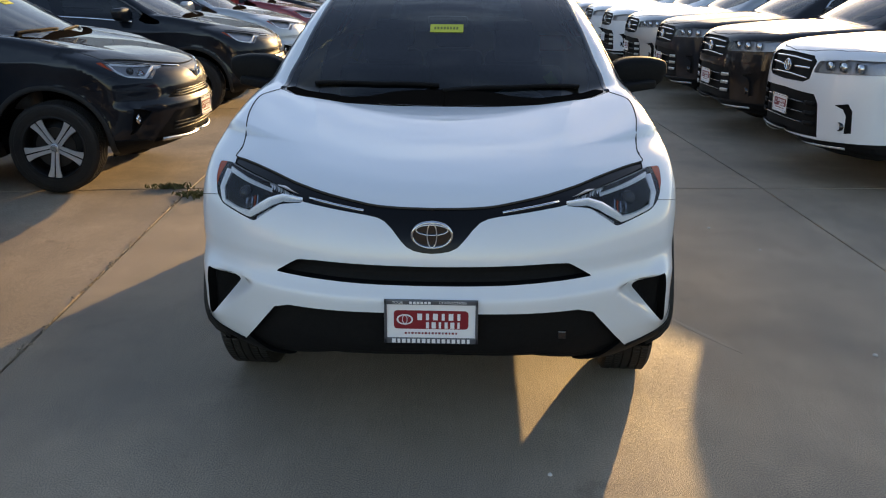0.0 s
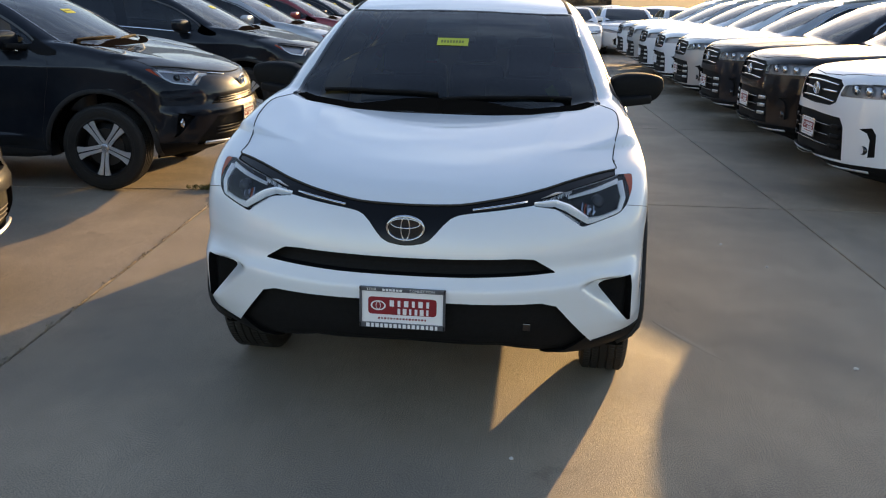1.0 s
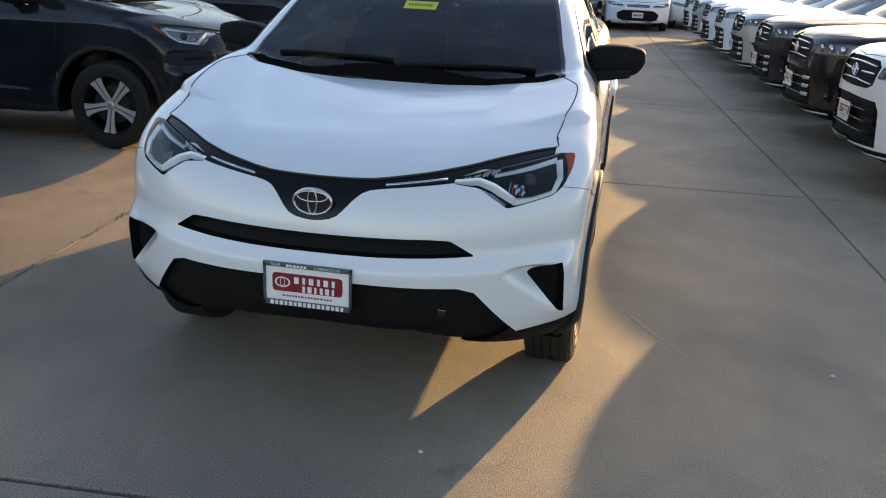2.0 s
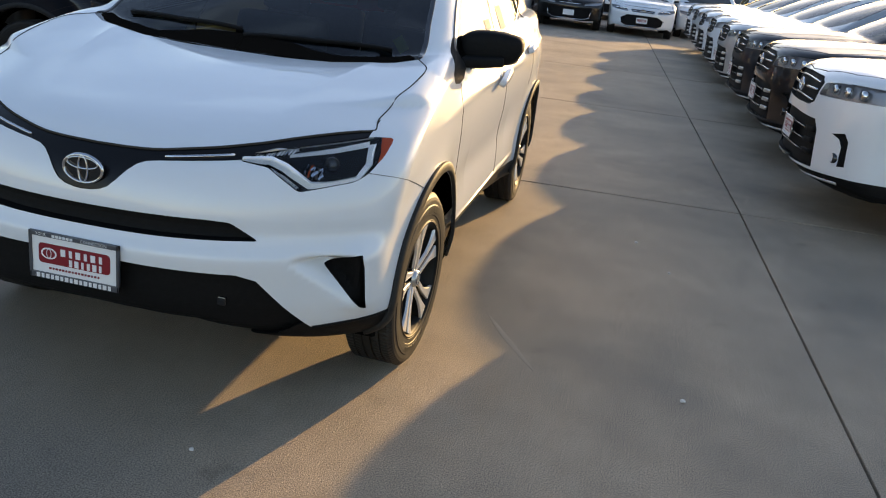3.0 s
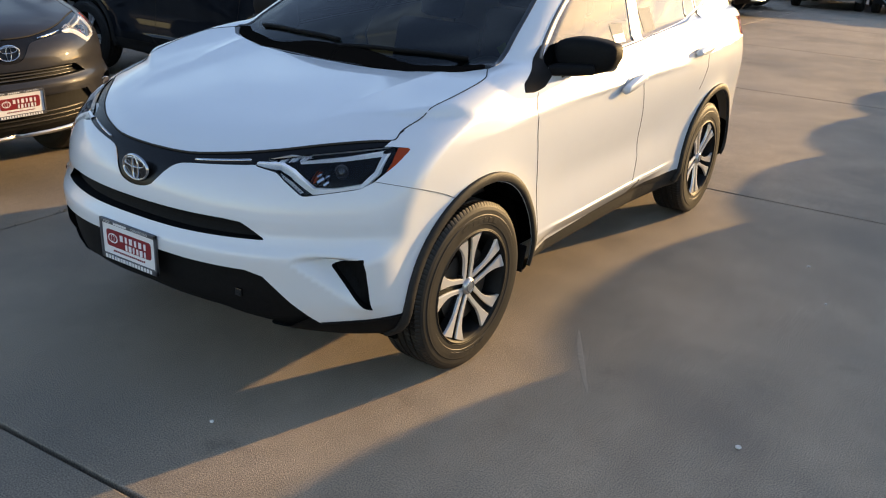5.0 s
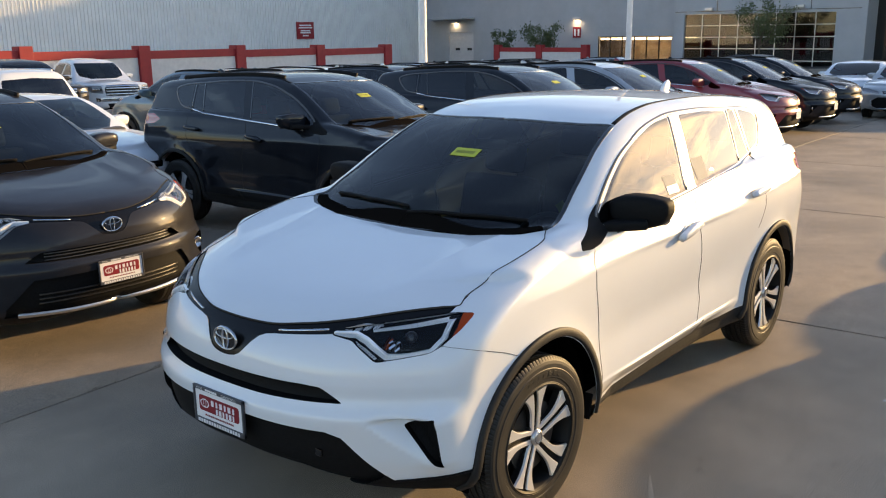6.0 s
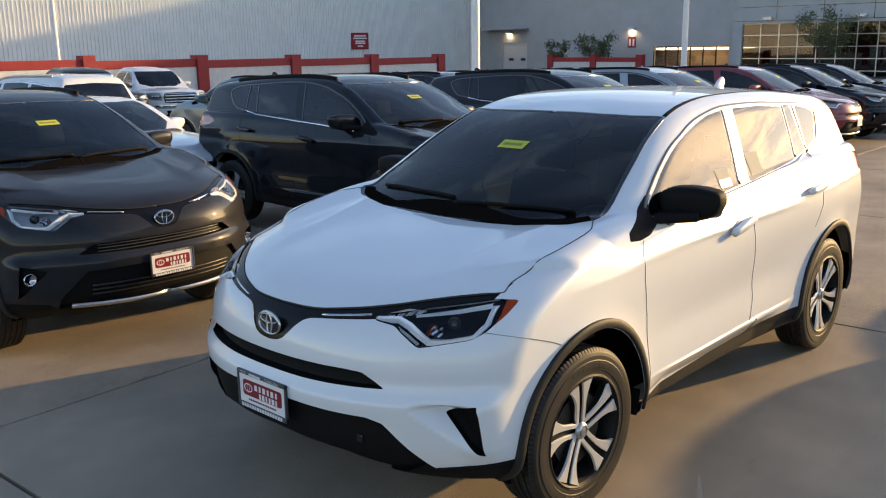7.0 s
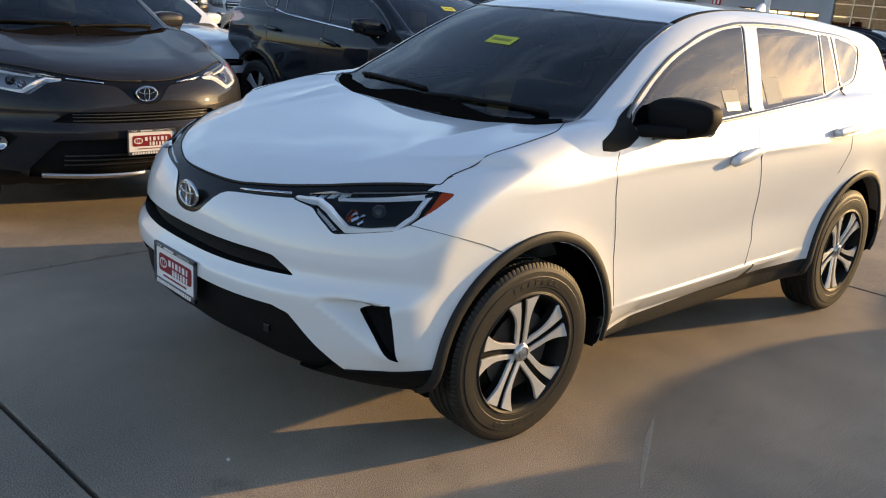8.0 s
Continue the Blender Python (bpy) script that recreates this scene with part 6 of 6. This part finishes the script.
# sign boards
board = part("wall_sign", box_mesh((BACK_X + 0.08, 56.0, 1.55), (BACK_X + 0.16, 58.15, 3.1), 0.01), RED_WALL)
tagged(board, "red wall sign with pale lines", "sign")
for z, w in ((2.8, 1.5), (2.58, 1.7), (2.3, 1.2), (2.12, 1.3), (1.85, 0.7)):
    part("line_bar", box_mesh((BACK_X + 0.16, 57.07 - w / 2, z - 0.06), (BACK_X + 0.17, 57.07 + w / 2, z + 0.06)), PLATE_WHITE, board)
board = part("wall_sign", box_mesh((-43.35, BACK_Y - 0.08, 1.35), (-42.5, BACK_Y, 2.35), 0.01), RED_WALL)
tagged(board, "small red wall sign with white shapes", "sign")
for x in (-43.12, -42.72):
    part("white_shape", box_mesh((x - 0.1, BACK_Y - 0.09, 1.5), (x + 0.1, BACK_Y - 0.078, 2.15), 0.002), PLATE_WHITE, board)

# low red-topped walls
for ax, along, count, gapm, horiz in ((-33.0, 5.0, 7, 5.3, False), (62.0, -43.0, 3, 4.3, True)):
    boundary = new("boundary_wall")
    tagged(boundary, "low pale boundary wall with red beam and pillars", "wall", kind="structure")

    def across(a, b, z0, z1, half, mat, name):
        lo, hi = ((a, ax - half, z0), (b, ax + half, z1)) if horiz else ((ax - half, a, z0), (ax + half, b, z1))
        part(name, box_mesh(lo, hi, 0.02), mat, boundary)
    for k in range(count):
        a = along + gapm * k
        drop = (a - 15.65) * -0.0135 if not horiz else -0.75
        across(a - 0.28, a + 0.28, -1.8, 1.66 + drop, 0.3, RED_WALL, "pillar")
        if k < count - 1:
            across(a + 0.28, a + gapm - 0.28, 1.12 + drop - 0.04, 1.47 + drop - 0.04, 0.2, RED_WALL, "beam")
            across(a + 0.28, a + gapm - 0.28, -1.8, 1.12 + drop - 0.04, 0.16, BLIND, "infill")

# lamp posts
for x, y in ((-14.05, 17.84), (-14.8, 31.7), (-38.6, 17.0)):
    u, v = to_lot(x, y)
    z = fall(u, v)
    post = part("lamp_post", lathe([(z, 0.13), (z + 9.5, 0.095)], 16, "z"), POLE, smooth=True)
    post.location = (x, y, 0)
    part("post_base", lathe([(z, 0.3), (z + 0.75, 0.3), (z + 0.78, 0.27), (z + 0.78, 0.001)], 24, "z"), CONCRETE, post)
    tagged(post, "tall white steel lamp post on a concrete base", "lamp post", "lamp posts")


# ---- trees by the building ----
LEAF = grained(material("tree_leaf", (0.06, 0.09, 0.03), 0.6), (0.035, 0.06, 0.02), (0.085, 0.11, 0.035), 3)
BARK = grained(material("tree_bark", (0.1, 0.08, 0.06), 0.9), (0.07, 0.055, 0.04), (0.13, 0.1, 0.08), 8, bump=0.4)


def build_tree(height, spread, seed, thin=1.0):
    rnd = random.Random(seed)
    tree = new("tree")
    bm = bmesh.new()
    tips = []

    def limb(a, b, r0, r1):
        d = (b - a).normalized()
        s = d.orthogonal().normalized()
        t = d.cross(s)
        ring = [[bm.verts.new(p + (s * math.cos(k * 1.047) + t * math.sin(k * 1.047)) * r) for k in range(6)] for p, r in ((a, r0), (b, r1))]
        for k in range(6):
            bm.faces.new((ring[0][k], ring[0][(k + 1) % 6], ring[1][(k + 1) % 6], ring[1][k]))
    fork = Vector((0, 0, height * 0.38))
    limb(Vector((0, 0, 0)), fork, 0.09, 0.06)
    for k in range(9):
        a = k * 2.4 + rnd.uniform(-0.4, 0.4)
        out = Vector((math.cos(a) * spread * rnd.uniform(0.35, 0.8), math.sin(a) * spread * rnd.uniform(0.35, 0.8), height * rnd.uniform(0.15, 0.5)))
        limb(fork, fork + out * 0.6, 0.04, 0.02)
        limb(fork + out * 0.6, fork + out, 0.02, 0.008)
        tips += [fork + out * 0.6, fork + out, fork + out * 1.1]
    part("trunk", bm, BARK, tree)
    bm = bmesh.new()
    for tip in tips:
        for _ in range(int(120 * thin)):
            p = tip + Vector((rnd.gauss(0, 0.3), rnd.gauss(0, 0.3), rnd.gauss(0, 0.22))) * spread * 0.5
            m = Matrix.Translation(p) @ Euler((rnd.uniform(0, 6.3), rnd.uniform(0, 6.3), rnd.uniform(0, 6.3))).to_matrix().to_4x4()
            w = rnd.uniform(0.07, 0.13)
            bm.faces.new([bm.verts.new(m @ Vector(v)) for v in ((-w, 0, 0), (0, -w * 0.5, 0.01), (w, 0, 0), (0, w * 0.5, 0.01))])
    part("crown", bm, LEAF, tree)
    return tree


for x, y, h, sp, seed, thin in ((-43.8, 70.0, 4.9, 1.9, 3, 0.6), (-48.2, 70.0, 4.4, 1.3, 5, 0.35), (-23.3, 70.0, 6.0, 2.5, 8, 0.75)):
    tree = build_tree(h, sp, seed, thin)
    u, v = to_lot(x, y)
    tree.location = (x, y, fall(u, v) - 0.6)
    tagged(tree, "small young tree with open green crown", "tree", "young trees")

# ---- small things on the ground ----
WEED = grained(material("dry_weed", (0.1, 0.11, 0.035), 0.8), (0.07, 0.085, 0.025), (0.17, 0.15, 0.06), 30)
STONE = grained(material("pale_pebble", (0.55, 0.53, 0.5), 0.8), (0.5, 0.48, 0.45), (0.65, 0.63, 0.6), 40)
for x, y, long, wide, count, seed in ((-2.24, 4.03, 0.17, 0.06, 170, 1), (-1.98, 3.80, 0.15, 0.09, 150, 2), (-1.7, 4.07, 0.16, 0.03, 50, 3)):
    rnd = random.Random(seed)
    bm = bmesh.new()
    for _ in range(count):
        p = Vector((rnd.gauss(0, long * 0.45), rnd.gauss(0, wide * 0.5), 0))
        a, h, w = rnd.uniform(0, 6.3), rnd.uniform(0.01, 0.04), rnd.uniform(0.003, 0.007)
        d, s = Vector((math.cos(a), math.sin(a), 0)), Vector((-math.sin(a), math.cos(a), 0)) * w
        tip = p + d * h * rnd.uniform(0.4, 1.4) + Vector((0, 0, h))
        mid = p + d * h * 0.3 + Vector((0, 0, h * 0.7))
        q = [bm.verts.new(v) for v in (p - s, p + s, mid + s, tip, mid - s)]
        bm.faces.new(q)
    weed = part("weed_tuft", bm, WEED)
    weed.location = (x, y, 0.0)
    tagged(weed, "low dry green weeds growing in a concrete joint", "weed", "weeds in the joint", "stuff")
rnd = random.Random(7)
for x, y in ((0.42, -0.02), (2.0, 1.05), (1.75, 3.1), (1.95, 2.62), (-0.4, -0.85), (0.9, -0.5)):
    bm = bmesh.new()
    bmesh.ops.create_icosphere(bm, subdivisions=2, radius=rnd.uniform(0.007, 0.013))
    for v in bm.verts:
        v.co *= rnd.uniform(0.8, 1.2)
        v.co.z *= 0.6
    bmesh.ops.transform(bm, matrix=Matrix.Translation((x, y, 0.005)), verts=bm.verts)
    tagged(part("pebble", bm, STONE), "tiny pale pebble lying on the concrete", "pebble", "pebbles")

# sunlight thrown back by the car's side, painted as a pale strip beside the front wheel
SUN_STREAK = grained(material("painted_sun_streak", (0.5, 0.44, 0.36), 0.9), (0.26, 0.22, 0.17), (0.39, 0.325, 0.25), 60)
bm = bmesh.new()
rows = []
for k in range(25):
    s = k / 24
    x, y = 1.11 + 0.21 * s + 0.075 * s * s, 1.54 - 0.42 * s - 0.07 * s * s
    w = 0.007 + 0.016 * math.sin(math.pi * s)
    rows.append([bm.verts.new((x + e * w * 0.85, y + e * w * 0.5, 0.0018 - 0.004 * abs(e) ** 3)) for e in (-1, -0.4, 0.4, 1)])
for a, b in zip(rows, rows[1:]):
    for i in range(3):
        bm.faces.new((a[i], a[i + 1], b[i + 1], b[i]))
tagged(part("scuff_mark", bm, SUN_STREAK), "pale curved streak of reflected sunlight, painted on the concrete", "mark")

# crumbled concrete along the worn joint
rnd = random.Random(11)
bm = bmesh.new()
for _ in range(150):
    y = rnd.uniform(0.2, 3.95)
    x = -2.1 - (y - 4.03) * math.tan(LOT) + rnd.gauss(0, 0.010)
    r = rnd.uniform(0.003, 0.008)
    m = Matrix.Translation((x, y, r * 0.3)) @ Euler((rnd.uniform(0, 6), rnd.uniform(0, 6), rnd.uniform(0, 6))).to_matrix().to_4x4()
    box(bm, (-r, -r * 0.7, -r * 0.4), (r, r * 0.7, r * 0.4), m)
tagged(part("joint_crumbs", bm, CONCRETE), "crumbled grey concrete along a worn joint", "rubble", kind="stuff")
